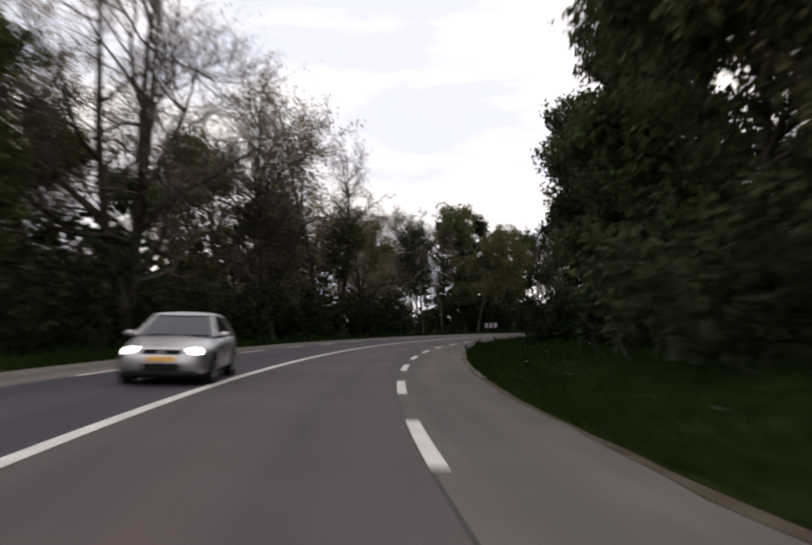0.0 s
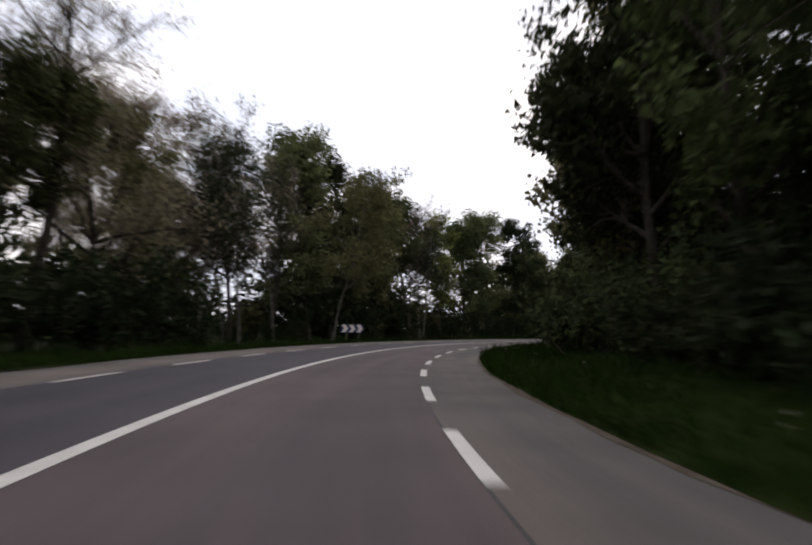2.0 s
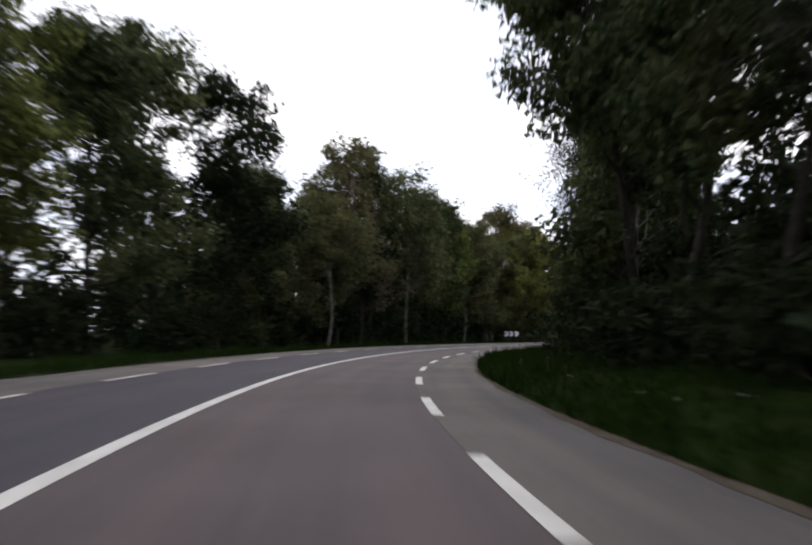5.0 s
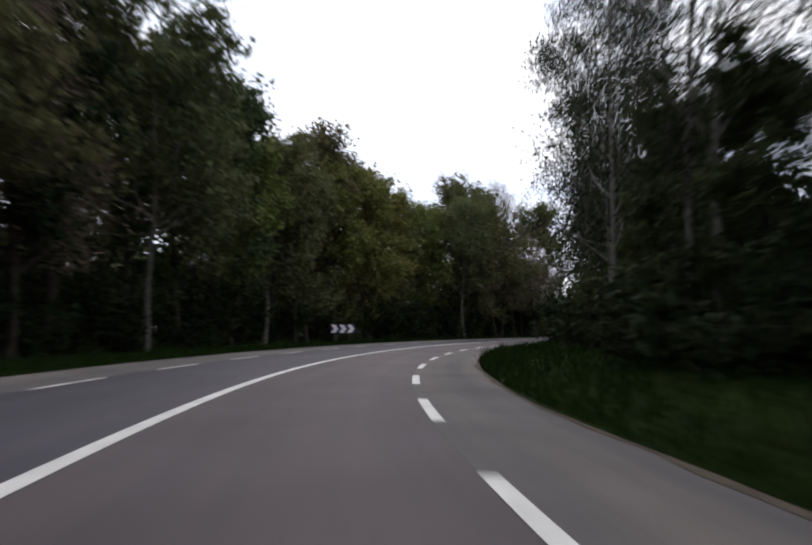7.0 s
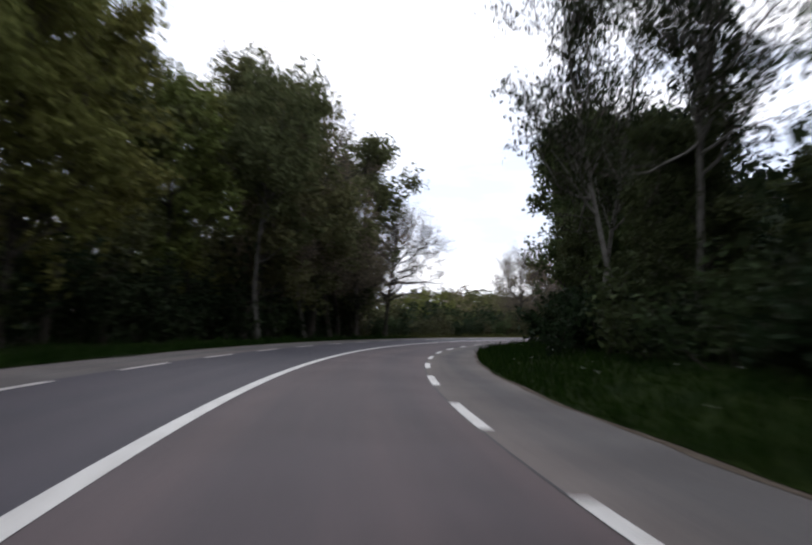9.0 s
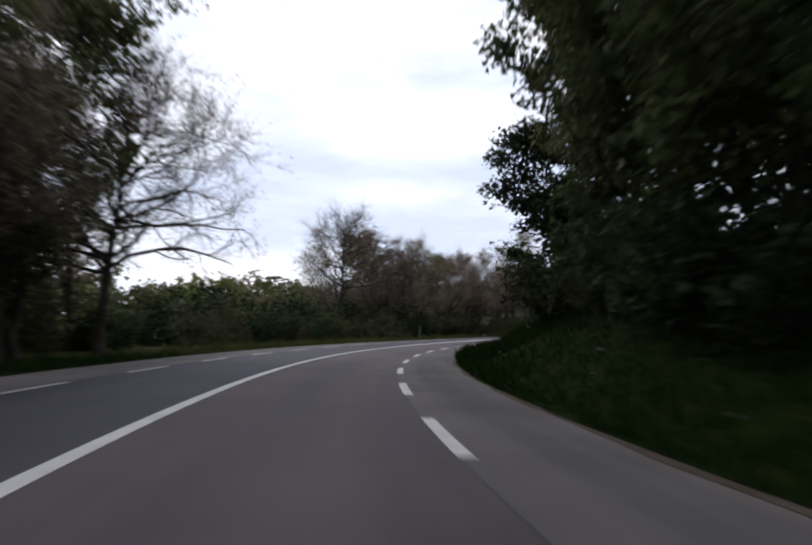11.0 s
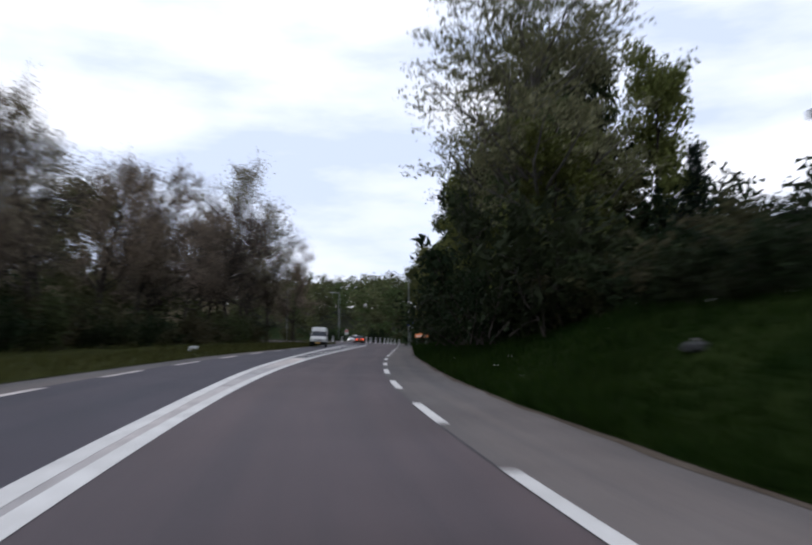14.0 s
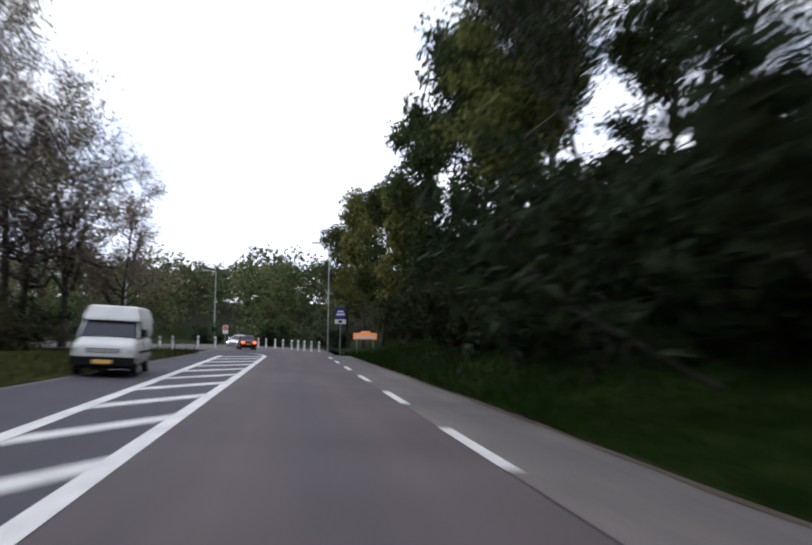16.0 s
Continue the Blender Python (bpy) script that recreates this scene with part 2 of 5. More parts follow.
M_WHITE = material("white_enamel", (0.70, 0.70, 0.70), 0.4, second=(0.78, 0.78, 0.78), scale=4, fine=30, bump=0.05)
M_BLUE = material("blue_reflective_sheet", (0.010, 0.022, 0.13), 0.4, second=(0.014, 0.030, 0.17), scale=4, fine=30, bump=0.05)
M_PINK = material("faded_white_sheet", (0.84, 0.74, 0.71), 0.45, second=(0.90, 0.80, 0.77), scale=4, fine=30, bump=0.05)
# Weak emission added to brighten the orange sheet; the sign is no lamp.
M_ORANGE = material("glowing_orange_sheet", (0.85, 0.28, 0.09), 0.5, second=(0.95, 0.36, 0.14), scale=4, fine=30, bump=0.05, emit=0.25)
M_RED = material("red_sign_sheet", (0.55, 0.03, 0.02), 0.45, second=(0.62, 0.05, 0.03), scale=4, fine=30, bump=0.05)
M_STEEL = material("galvanised_steel", (0.26, 0.27, 0.27), 0.5, 0.7, second=(0.36, 0.37, 0.37), scale=5, fine=50, bump=0.1)
M_WOOD = material("weathered_wood_post", (0.10, 0.085, 0.07), 0.9, second=(0.15, 0.13, 0.105), scale=5, fine=60, bump=0.4)
M_CLAD = material("black_metal_cladding", (0.004, 0.004, 0.0045), 0.8, second=(0.006, 0.006, 0.0065), scale=1.2, fine=25, bump=0.1, gloss=0.03)
M_PLASTER = material("grey_wall_plaster", (0.15, 0.135, 0.12), 0.9, second=(0.20, 0.185, 0.165), scale=0.8, fine=25, bump=0.3, gloss=0.1)
M_SILVER = material("silver_car_paint", (0.44, 0.44, 0.45), 0.28, 0.85, second=(0.50, 0.50, 0.51), scale=2, fine=90, bump=0.0)
M_VAN = material("off_white_van_paint", (0.52, 0.52, 0.49), 0.45, second=(0.60, 0.60, 0.57), scale=2, fine=40, bump=0.0)
M_REDCAR = material("dark_red_car_paint", (0.045, 0.007, 0.007), 0.3, second=(0.060, 0.010, 0.010), scale=2, fine=40, bump=0.0)
M_GLASS = material("dark_car_glass", (0.014, 0.017, 0.024), 0.06, gloss=0.45, second=(0.016, 0.020, 0.028), scale=2, fine=20, bump=0.0)
M_BLACK = material("black_plastic", (0.008, 0.008, 0.008), 0.7, gloss=0.12, second=(0.013, 0.013, 0.013), scale=4, fine=50, bump=0.1)
M_TYRE = material("tyre_rubber", (0.014, 0.014, 0.014), 0.9, second=(0.022, 0.022, 0.022), scale=6, fine=60, bump=0.3)
M_HEADLIGHT = material("lit_headlamp", (1.0, 0.97, 0.90), 0.3, second=(1.0, 0.97, 0.9), bump=0.0, emit=6.0)
M_TAIL = material("lit_tail_lamp", (1.0, 0.10, 0.03), 0.3, second=(1.0, 0.14, 0.04), bump=0.0, emit=3.5)
M_PLATE = material("yellow_number_plate", (0.75, 0.42, 0.10), 0.5, second=(0.80, 0.48, 0.13), bump=0.0)
M_LAMP = material("dull_lamp_glass", (0.35, 0.36, 0.34), 0.3, second=(0.42, 0.42, 0.40), bump=0.0)
M_PLASTIC = material("dirty_white_plastic", (0.11, 0.105, 0.10), 0.7, second=(0.18, 0.17, 0.165), scale=6, fine=30, bump=0.1)
M_PETAL = material("white_flower_heads", (0.60, 0.60, 0.55), 0.8, second=(0.70, 0.70, 0.64), bump=0.0)


# ---------------------------------------------------------------- mesh helpers
def raw_mesh(name, verts, faces, mat, mats=None, index=None):
    """A mesh from arrays of vertices and of faces; faces is one array, or a list of arrays with three or four corners."""
    me = bpy.data.meshes.new(name)
    verts = np.asarray(verts, np.float32)
    blocks = [np.asarray(f, np.int32) for f in (faces if isinstance(faces, list) else [faces])]
    corners = np.concatenate([np.full(len(f), f.shape[1]) for f in blocks])
    me.vertices.add(len(verts))
    me.vertices.foreach_set("co", verts.ravel())
    me.loops.add(int(corners.sum()))
    me.loops.foreach_set("vertex_index", np.concatenate([f.ravel() for f in blocks]))
    me.polygons.add(len(corners))
    me.polygons.foreach_set("loop_start", (np.cumsum(corners) - corners).astype(np.int32))
    for m in mats or [mat]:
        me.materials.append(m)
    if index is not None:
        me.polygons.foreach_set("material_index", np.asarray(index, np.int32))
    me.update(calc_edges=True)
    return me


def grid_faces(rows, cols, first=0):
    a = (np.arange(rows - 1)[:, None] * cols + np.arange(cols - 1)[None, :]).ravel() + first
    return np.stack([a, a + 1, a + cols + 1, a + cols], 1)


def child(name, me, parent, label=""):
    ob = new(name, me)
    ob.parent = parent
    return tagged(ob, label)


def part(name, bm, mat, parent, label=""):
    """Links a bmesh as one mesh object under a thing or a part."""
    me = bpy.data.meshes.new(name)
    bm.to_mesh(me)
    bm.free()
    me.materials.append(mat)
    return child(name, me, parent, label)


def strip(name, s0, s1, offs, lift, mat, label, category, step=1.0, thick=0.0, wobble=0.0):
    """A band along the road between the offsets given; offs may be functions of s. Follows the land."""
    s = np.arange(s0, s1 + step / 2, step)
    cols, across = [], []
    rng = np.random.default_rng(len(name) + len(label))
    for o in offs:
        ov = o(s) if callable(o) else np.full(len(s), float(o))
        if wobble:
            ov = ov + np.convolve(rng.normal(0, wobble, len(s) + 4), np.ones(5) / 5, "valid") * 2
        across.append(ov)
        x, y = on_road(s, ov)
        cols.append(np.stack([x, y, height(s, ov) + lift], 1))
    v = np.stack(cols, 1).reshape(-1, 3)
    me = raw_mesh(name, v, grid_faces(len(s), len(offs))[:, ::-1], mat)
    uv = np.stack([np.repeat(s, len(offs)), np.stack(across, 1).ravel()], 1)
    which = np.empty(len(me.loops), np.int32)
    me.loops.foreach_get("vertex_index", which)
    me.uv_layers.new(name="along").data.foreach_set("uv", uv[which].astype(np.float32).ravel())
    return tagged(new(name, me), label, category, kind="structure")


# ---------------------------------------------------------------- ground, road, verges
def build_ground():
    inner = np.arange(-200, 421, 5.0)
    out = np.geomspace(8, 2400, 24)
    gx = np.concatenate([(-200 - out)[::-1], inner, 420 + out])
    X, Y = np.meshgrid(gx, gx - 60, indexing="ij")
    s, o = nearest(X, Y)
    h = height(s, o) - 0.35 * (np.abs(o) > 9) - 0.12
    h = np.where((o > -36) & (o < 28) & (s < 470), np.minimum(h, height(s, o)) - 0.9, h)
    v = np.stack([X.ravel(), Y.ravel(), h], 1)
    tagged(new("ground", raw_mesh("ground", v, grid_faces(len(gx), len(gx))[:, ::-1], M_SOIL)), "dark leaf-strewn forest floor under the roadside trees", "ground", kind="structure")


build_ground()
A, B = -30, 374
strip("road", A, B, (CENTRE, -1.4, -0.6, 0.2, 0.8, EDGE + 0.03), 0.0, M_LANE, "worn reddish-grey asphalt lane on a bend", "road")
strip("road", A, B, (FAR_EDGE - 0.1, -4.5, -3.7, -2.8, CENTRE), 0.0, M_LANE_FAR, "dark bluish-grey asphalt lane for oncoming traffic", "road")
strip("pavement", A, B, (EDGE + 0.03, 2.0, 2.7, PAVED + 0.35), 0.0, M_SHOULDER, "pale grey gritty asphalt hard shoulder", "shoulder")
strip("pavement", A, B, (lambda s: far_paved(s) - 0.3, lambda s: far_paved(s) * 0.5 + (FAR_EDGE - 0.1) * 0.5, lambda s: 0 * s + FAR_EDGE - 0.1), 0.0, M_SHOULDER, "pale grey asphalt shoulder beside the far lane", "shoulder")
strip("road_seam", A, B, (EDGE + 0.0, EDGE + 0.035), 0.003, M_SEAM, "dark tarred joint between lane and shoulder", "road joint")
strip("road", B, 397, (-60, -40, -25, -15, -8, -4, 0, 2.0), 0.0, M_LANE, "reddish asphalt apron of the road junction", "road")
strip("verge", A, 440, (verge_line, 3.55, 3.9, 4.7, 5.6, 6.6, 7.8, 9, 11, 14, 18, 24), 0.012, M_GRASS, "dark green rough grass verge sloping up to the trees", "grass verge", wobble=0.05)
strip("verge_edge", 17, 37, (lambda s: PAVED - 0.11 + 0 * s, lambda s: PAVED + 0.05 + 0.05 * np.sin(s * 0.31) + 0.04 * np.sin(s * 0.83) + 0.42 * np.exp(-((s - 27) / 4.5) ** 2)), 0.021, M_DIRT, "bare brown gritty soil along the shoulder", "soil edge", wobble=0.05)
strip("verge_edge", A, 372, (lambda s: verge_line(s) - 0.13 + 0.04 * np.sin(s * 0.9) + 0.03 * np.sin(s * 2.3), lambda s: verge_line(s) + 0.25), 0.006, M_EDGE, "thin strip of damp brown grit along the shoulder", "soil edge", wobble=0.02)
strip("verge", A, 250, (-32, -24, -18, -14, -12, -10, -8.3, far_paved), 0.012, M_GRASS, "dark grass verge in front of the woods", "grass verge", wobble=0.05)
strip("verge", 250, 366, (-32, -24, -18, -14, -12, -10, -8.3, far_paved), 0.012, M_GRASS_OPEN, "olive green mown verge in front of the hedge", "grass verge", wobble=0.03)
strip("verge", 397, 470, (-70, -45, -25, -10, 3.2), 0.02, M_GRASS, "rough grass beyond the junction", "grass verge", wobble=0.05)


FAR_PHASE = 3.15


def build_markings():
    strip("centre_line", A, 364, (CENTRE - 0.10, CENTRE + 0.09), 0.006, M_PAINT, "solid white painted centre line", "road marking")

    def second(s):
        return CENTRE - 0.12 - np.interp(s, [266, 279, 283, 287, 290, 295, 300, 309.5, 324, 328, 333, 342, 356, 363], [-0.12, -0.04, 0.0, 0.09, 0.17, 0.22, 0.32, 0.59, 0.87, 0.98, 1.11, 1.32, 1.66, 1.82])

    strip("centre_line", 266, 363, (lambda s: second(s) - 0.1, lambda s: second(s) + 0.1), 0.008, M_PAINT, "white line bounding the painted island", "road marking")
    strip("hatching", 277, 318, (lambda s: second(s) + 0.1, lambda s: 0 * s + CENTRE - 0.10), 0.005, M_PAINT_WORN, "pale worn paint between the two centre lines", "road marking")
    turn = np.linspace(0, np.pi / 2, 13)
    rows = []
    for w in (-0.11, 0.11):
        s, o = 364 + (6 + w) * np.sin(turn), CENTRE - 1.4 + (1.4 + w) * np.cos(turn)
        x, y = on_road(s, o)
        rows.append(np.stack([x, y, height(s, o) + 0.006], 1))
    end = new("line_end", raw_mesh("line_end", np.stack(rows, 1).reshape(-1, 3), grid_faces(13, 2), M_PAINT))
    tagged(end, "rounded white end of the painted traffic island", "road marking", kind="structure")
    for k in range(14):
        s0 = 317.5 + 3.35 * k
        a = np.linspace(0, 1, 6)
        left, right = second(s0 + 0 * a) + 0.1, CENTRE - 0.10
        off = left + (right - left) * a
        along = s0 + (0.6 + 1.6 * abs(left[0] - right)) * a
        rows = []
        for d in (0.0, 0.75):
            x, y = on_road(along + d, off)
            rows.append(np.stack([x, y, height(along + d, off) + 0.006], 1))
        v = np.stack(rows, 1).reshape(-1, 3)
        bar = new("hatch_bar", raw_mesh("hatch_bar", v, grid_faces(6, 2), M_PAINT))
        tagged(bar, "slanting white bar of the painted traffic island", "road marking", "hatch bars", "structure")
    for k in range(-5, 56):
        s = float(np.interp(5.985 + 6.5 * k, S_AT - EDGE * (TH_AT - heading(0)), S_AT))
        strip("edge_dash", s, s + 3.03, (EDGE + 0.01, EDGE + 0.175), 0.006, M_PAINT, "white painted edge dash along the shoulder", "road marking", step=0.5)["group"] = "edge line dashes"
    for k in range(-5, 54):
        s = float(np.interp(FAR_PHASE + 6.5 * k, S_AT - FAR_EDGE * (TH_AT - heading(0)), S_AT))
        s += float(np.interp(s, [80, 155, 209, 270, 290, 300], [-0.4, 0.0, -0.95, -1.2, -2.2, -2.9]))
        strip("edge_dash", s, s + 2.85, (FAR_EDGE - 0.07, FAR_EDGE + 0.08), 0.006, M_PAINT_WORN, "white painted dash along the far edge", "road marking", step=0.5)["group"] = "far edge line dashes"


build_markings()


# ---------------------------------------------------------------- trees
def unit(v):
    return v / np.maximum(np.linalg.norm(v, axis=-1, keepdims=True), 1e-9)


def grow(rng, start, way, length, r0, segs, wander, lift, tip=0.3):
    """Wandering branches: points (n, segs+1, 3) and radii (n, segs+1)."""
    n = len(start)
    pts, d = [start], unit(way)
    for k in range(segs):
        d = unit(d + rng.normal(0, wander, (n, 3)) + np.array([0, 0, lift]))
        pts.append(pts[-1] + d * (length / segs)[:, None])
    return np.stack(pts, 1), r0[:, None] * np.linspace(1, tip, segs + 1)[None, :]


def spawn(rng, pts, rad, per, low, high, angle, spread=0.25):
    """Places, ways and radii for branches that leave the given ones."""
    n, m, _ = pts.shape
    u = rng.uniform(low, high, (n, per)) * (m - 1)
    i = np.minimum(u.astype(int), m - 2)
    f = (u - i)[..., None]
    rows = np.arange(n)[:, None]
    a, b = pts[rows, i], pts[rows, i + 1]
    start, along = a + (b - a) * f, unit(b - a)
    side = unit(np.cross(along, rng.normal(0, 1, along.shape)))
    ang = rng.normal(angle, spread, (n, per))[..., None]
    way = along * np.cos(ang) + side * np.sin(ang)
    r = rad[rows, i]
    return start.reshape(-1, 3), way.reshape(-1, 3), r.ravel(), (u / (m - 1)).ravel()


def tubes(pts, rad, sides):
    n, m, _ = pts.shape
    t = unit(np.gradient(pts, axis=1))
    ref = np.where(np.abs(t[..., 2:]) > 0.9, [1.0, 0, 0], [0, 0, 1.0])
    a = unit(np.cross(t, ref))
    b = np.cross(t, a)
    ang = np.arange(sides) * 2 * np.pi / sides
    ring = a[:, :, None] * np.cos(ang)[None, None, :, None] + b[:, :, None] * np.sin(ang)[None, None, :, None]
    v = (pts[:, :, None] + ring * rad[:, :, None, None]).reshape(-1, 3)
    base = (np.arange(n)[:, None, None] * m + np.arange(m - 1)[None, :, None]) * sides
    k = np.arange(sides)[None, None, :]
    k2 = (k + 1) % sides
    f = np.stack([base + k, base + k2, base + sides + k2, base + sides + k], -1).reshape(-1, 4)
    return v, f


def leaves(rng, centre, size, droop=0.0, thin=0.55):
    """Pointed three-cornered leaves and leaf clumps."""
    n = len(centre)
    along = unit(rng.normal(0, 1, (n, 3)) + np.array([0, 0, -droop]))
    side = unit(np.cross(along, rng.normal(0, 1, (n, 3))))
    sz = (size * rng.uniform(0.6, 1.4, n))[:, None]
    v = np.stack([centre - along * sz * 0.45 + side * sz * thin * 0.45, centre + along * sz * 0.55, centre - along * sz * 0.35 - side * sz * thin * 0.55], 1).reshape(-1, 3)
    return v, np.arange(3 * n).reshape(-1, 3)


def clumps(rng, centre, radius, count, size, droop=0.0, thin=0.55, squash=0.75):
    """Leaves gathered in rounded clumps, most of them turned outwards and to the light."""
    k = rng.integers(0, len(centre), count)
    out = unit(rng.normal(0, 1, (count, 3)))
    at = centre[k] + out * (radius[k] * rng.uniform(0.15, 1.0, count) ** 0.5)[:, None] * [1, 1, squash]
    face = unit(out * 0.55 + np.array([0, 0, 0.4]) + rng.normal(0, 0.55, (count, 3)))
    along = unit(np.cross(face, rng.normal(0, 1, (count, 3))) + np.array([0, 0, -droop]))
    side = unit(np.cross(along, face))
    sz = (size * rng.uniform(0.55, 1.45, count))[:, None]
    v = np.stack([at - along * sz * 0.45 + side * sz * thin * 0.45, at + along * sz * 0.55, at - along * sz * 0.35 - side * sz * thin * 0.55], 1).reshape(-1, 3)
    return v, np.arange(3 * count).reshape(-1, 3)


def joined(*some):
    vs, fs, n = [], [], 0
    for v, f in some:
        vs.append(v)
        fs.append(f + n)
        n += len(v)
    return np.concatenate(vs), np.concatenate(fs)


def foliage_mesh(name, wood, leaf, leaf_mat):
    (v, f), (lv, lf) = wood, leaf
    index = np.zeros(len(f) + len(lf), np.int32)
    index[len(f):] = 1
    return raw_mesh(name, np.concatenate([v, lv]), [f, lf + len(v)], None, [M_TWIG, leaf_mat], index)


def tree(seed, tall, spread, clear, leaf_mat, bark, count, size, label, limbs=16, hang=0.0, girth=0.0, rise=0.16, thin=0.55, twigs=5, fluff=0.24, top=1.0, stems=1, fine=0.010, peak=0.45, tseg=1, puff=0.0, fan=0.12, bend=0.16, straight=0.06):
    """A tapered trunk with limbs and a crown of twigs and leaf clumps. clear: height of the lowest limbs as a share of the whole."""
    rng = np.random.default_rng(seed)
    thing = new("tree")
    start = rng.normal(0, 0.25 * (stems > 1), (stems, 3)) * [1, 1, 0]
    way = np.array([[0, 0, 1.0]]) + rng.normal(0, 1.6 * straight + fan * (stems > 1), (stems, 3)) * [1, 1, 0]
    r = girth or tall * 0.012
    trunk, tr = grow(rng, start, way, tall * rng.uniform(0.85, 0.95, stems), np.full(stems, r), 9, straight, 0.05, 0.18)
    tr[:, 0] *= 1.35
    a, d, ra, u = spawn(rng, trunk, tr, limbs // stems, clear, 0.97, 1.0, 0.2)
    reach = spread * np.sqrt(np.clip(1 - ((u - peak) / 0.62) ** 2, 0.08, 1)) * rng.uniform(0.7, 1.15, len(u)) * np.where(u > 0.8, top, 1)
    limb, lr = grow(rng, a, d, reach, np.minimum(ra * 0.62, r * 0.5), 5, bend, rise, 0.25)
    a, d, ra, u = spawn(rng, limb, lr, 6, 0.25, 1.0, 0.8, 0.25)
    sub, sr = grow(rng, a, d, spread * 0.38 * rng.uniform(0.6, 1.2, len(a)), np.maximum(ra * 0.55, 0.012), 3, 0.2, 0.06 - hang, 0.4)
    child("trunk", raw_mesh("trunk", *joined(tubes(trunk, tr, 9), tubes(limb, lr, 5)), bark), thing)
    if puff:
        centre = np.concatenate([sub[:, -1], sub[:, 2], limb[:, -1], trunk[:, -1]])
        leaf = clumps(rng, centre, puff * rng.uniform(0.55, 1.25, len(centre)), count, size, hang * 4, thin)
        wood = tubes(sub, sr, 3)
    else:
        a, d, ra, u = spawn(rng, sub, sr, twigs, 0.2, 1.0, 0.7, 0.3)
        twig, wr = grow(rng, a, d, spread * 0.17 * rng.uniform(0.5, 1.4, len(a)), np.full(len(a), fine), tseg, 0.25, 0.05 - hang * 2, 0.4)
        ends = twig.reshape(-1, 3)
        at = ends[rng.integers(0, len(ends), count)] + rng.normal(0, fluff, (count, 3)) * [1, 1, 0.8]
        leaf = leaves(rng, at, np.full(count, size), hang * 4, thin)
        wood = joined(tubes(sub, sr, 3), tubes(twig, wr, 3))
    child("crown", foliage_mesh("crown", wood, leaf, leaf_mat), thing)
    return tagged(thing, label, "tree", "roadside trees")


def bush(seed, tall, wide, leaf_mat, count, size, label):
    rng = np.random.default_rng(seed)
    thing = new("bush")
    n = 12
    start = rng.normal(0, wide * 0.18, (n, 3)) * [1, 1, 0]
    way = np.array([0, 0, 1.0]) + rng.normal(0, 0.55, (n, 3)) * [1, 1, 0.2]
    stem, sr = grow(rng, start, way, tall * rng.uniform(0.55, 1.0, n), np.full(n, 0.03), 4, 0.18, 0.05)
    a, d, ra, u = spawn(rng, stem, sr, 6, 0.2, 1, 0.8)
    twig, wr = grow(rng, a, d, wide * 0.25 * rng.uniform(0.5, 1.2, len(a)), np.full(len(a), 0.012), 2, 0.25, 0.05)
    child("trunk", raw_mesh("trunk", *tubes(stem, sr, 4), M_BARK), thing)
    ends = np.concatenate([twig.reshape(-1, 3), stem[:, 1:].reshape(-1, 3)])
    ends[:, 2] = np.abs(ends[:, 2])
    leaf = clumps(rng, ends, 0.13 * wide * rng.uniform(0.6, 1.3, len(ends)), count, size)
    child("crown", foliage_mesh("crown", tubes(twig, wr, 3), leaf, leaf_mat), thing)
    return tagged(thing, label, "bush", "roadside bushes")


def spruce(seed, tall, wide, label):
    rng = np.random.default_rng(seed)
    thing = new("tree")
    trunk, tr = grow(rng, np.zeros((1, 3)), np.array([[0, 0, 1.0]]), np.array([tall]), np.array([0.2]), 8, 0.01, 0.0, 0.1)
    child("trunk", raw_mesh("trunk", *tubes(trunk, tr, 8), M_BARK), thing)
    n = 130
    u = np.linspace(0.08, 0.99, n)
    ang = np.arange(n) * 2.4
    start = np.stack([0 * u, 0 * u, u * tall], 1)
    way = np.stack([np.cos(ang), np.sin(ang), 0 * u - 0.25], 1)
    limb, lr = grow(rng, start, way, wide * (1.03 - u) * rng.uniform(0.8, 1.15, n), np.full(n, 0.03), 4, 0.08, 0.02)
    pts = limb[:, 1:].reshape(-1, 3)
    at = pts[rng.integers(0, len(pts), 6000)] + rng.normal(0, 0.2, (6000, 3)) - np.array([0, 0, 0.15])
    child("crown", foliage_mesh("crown", tubes(limb, lr, 3), leaves(rng, at, np.full(6000, 0.32), 0.6, 0.3), M_NEEDLE), thing)
    return tagged(thing, label, "tree", "roadside trees")


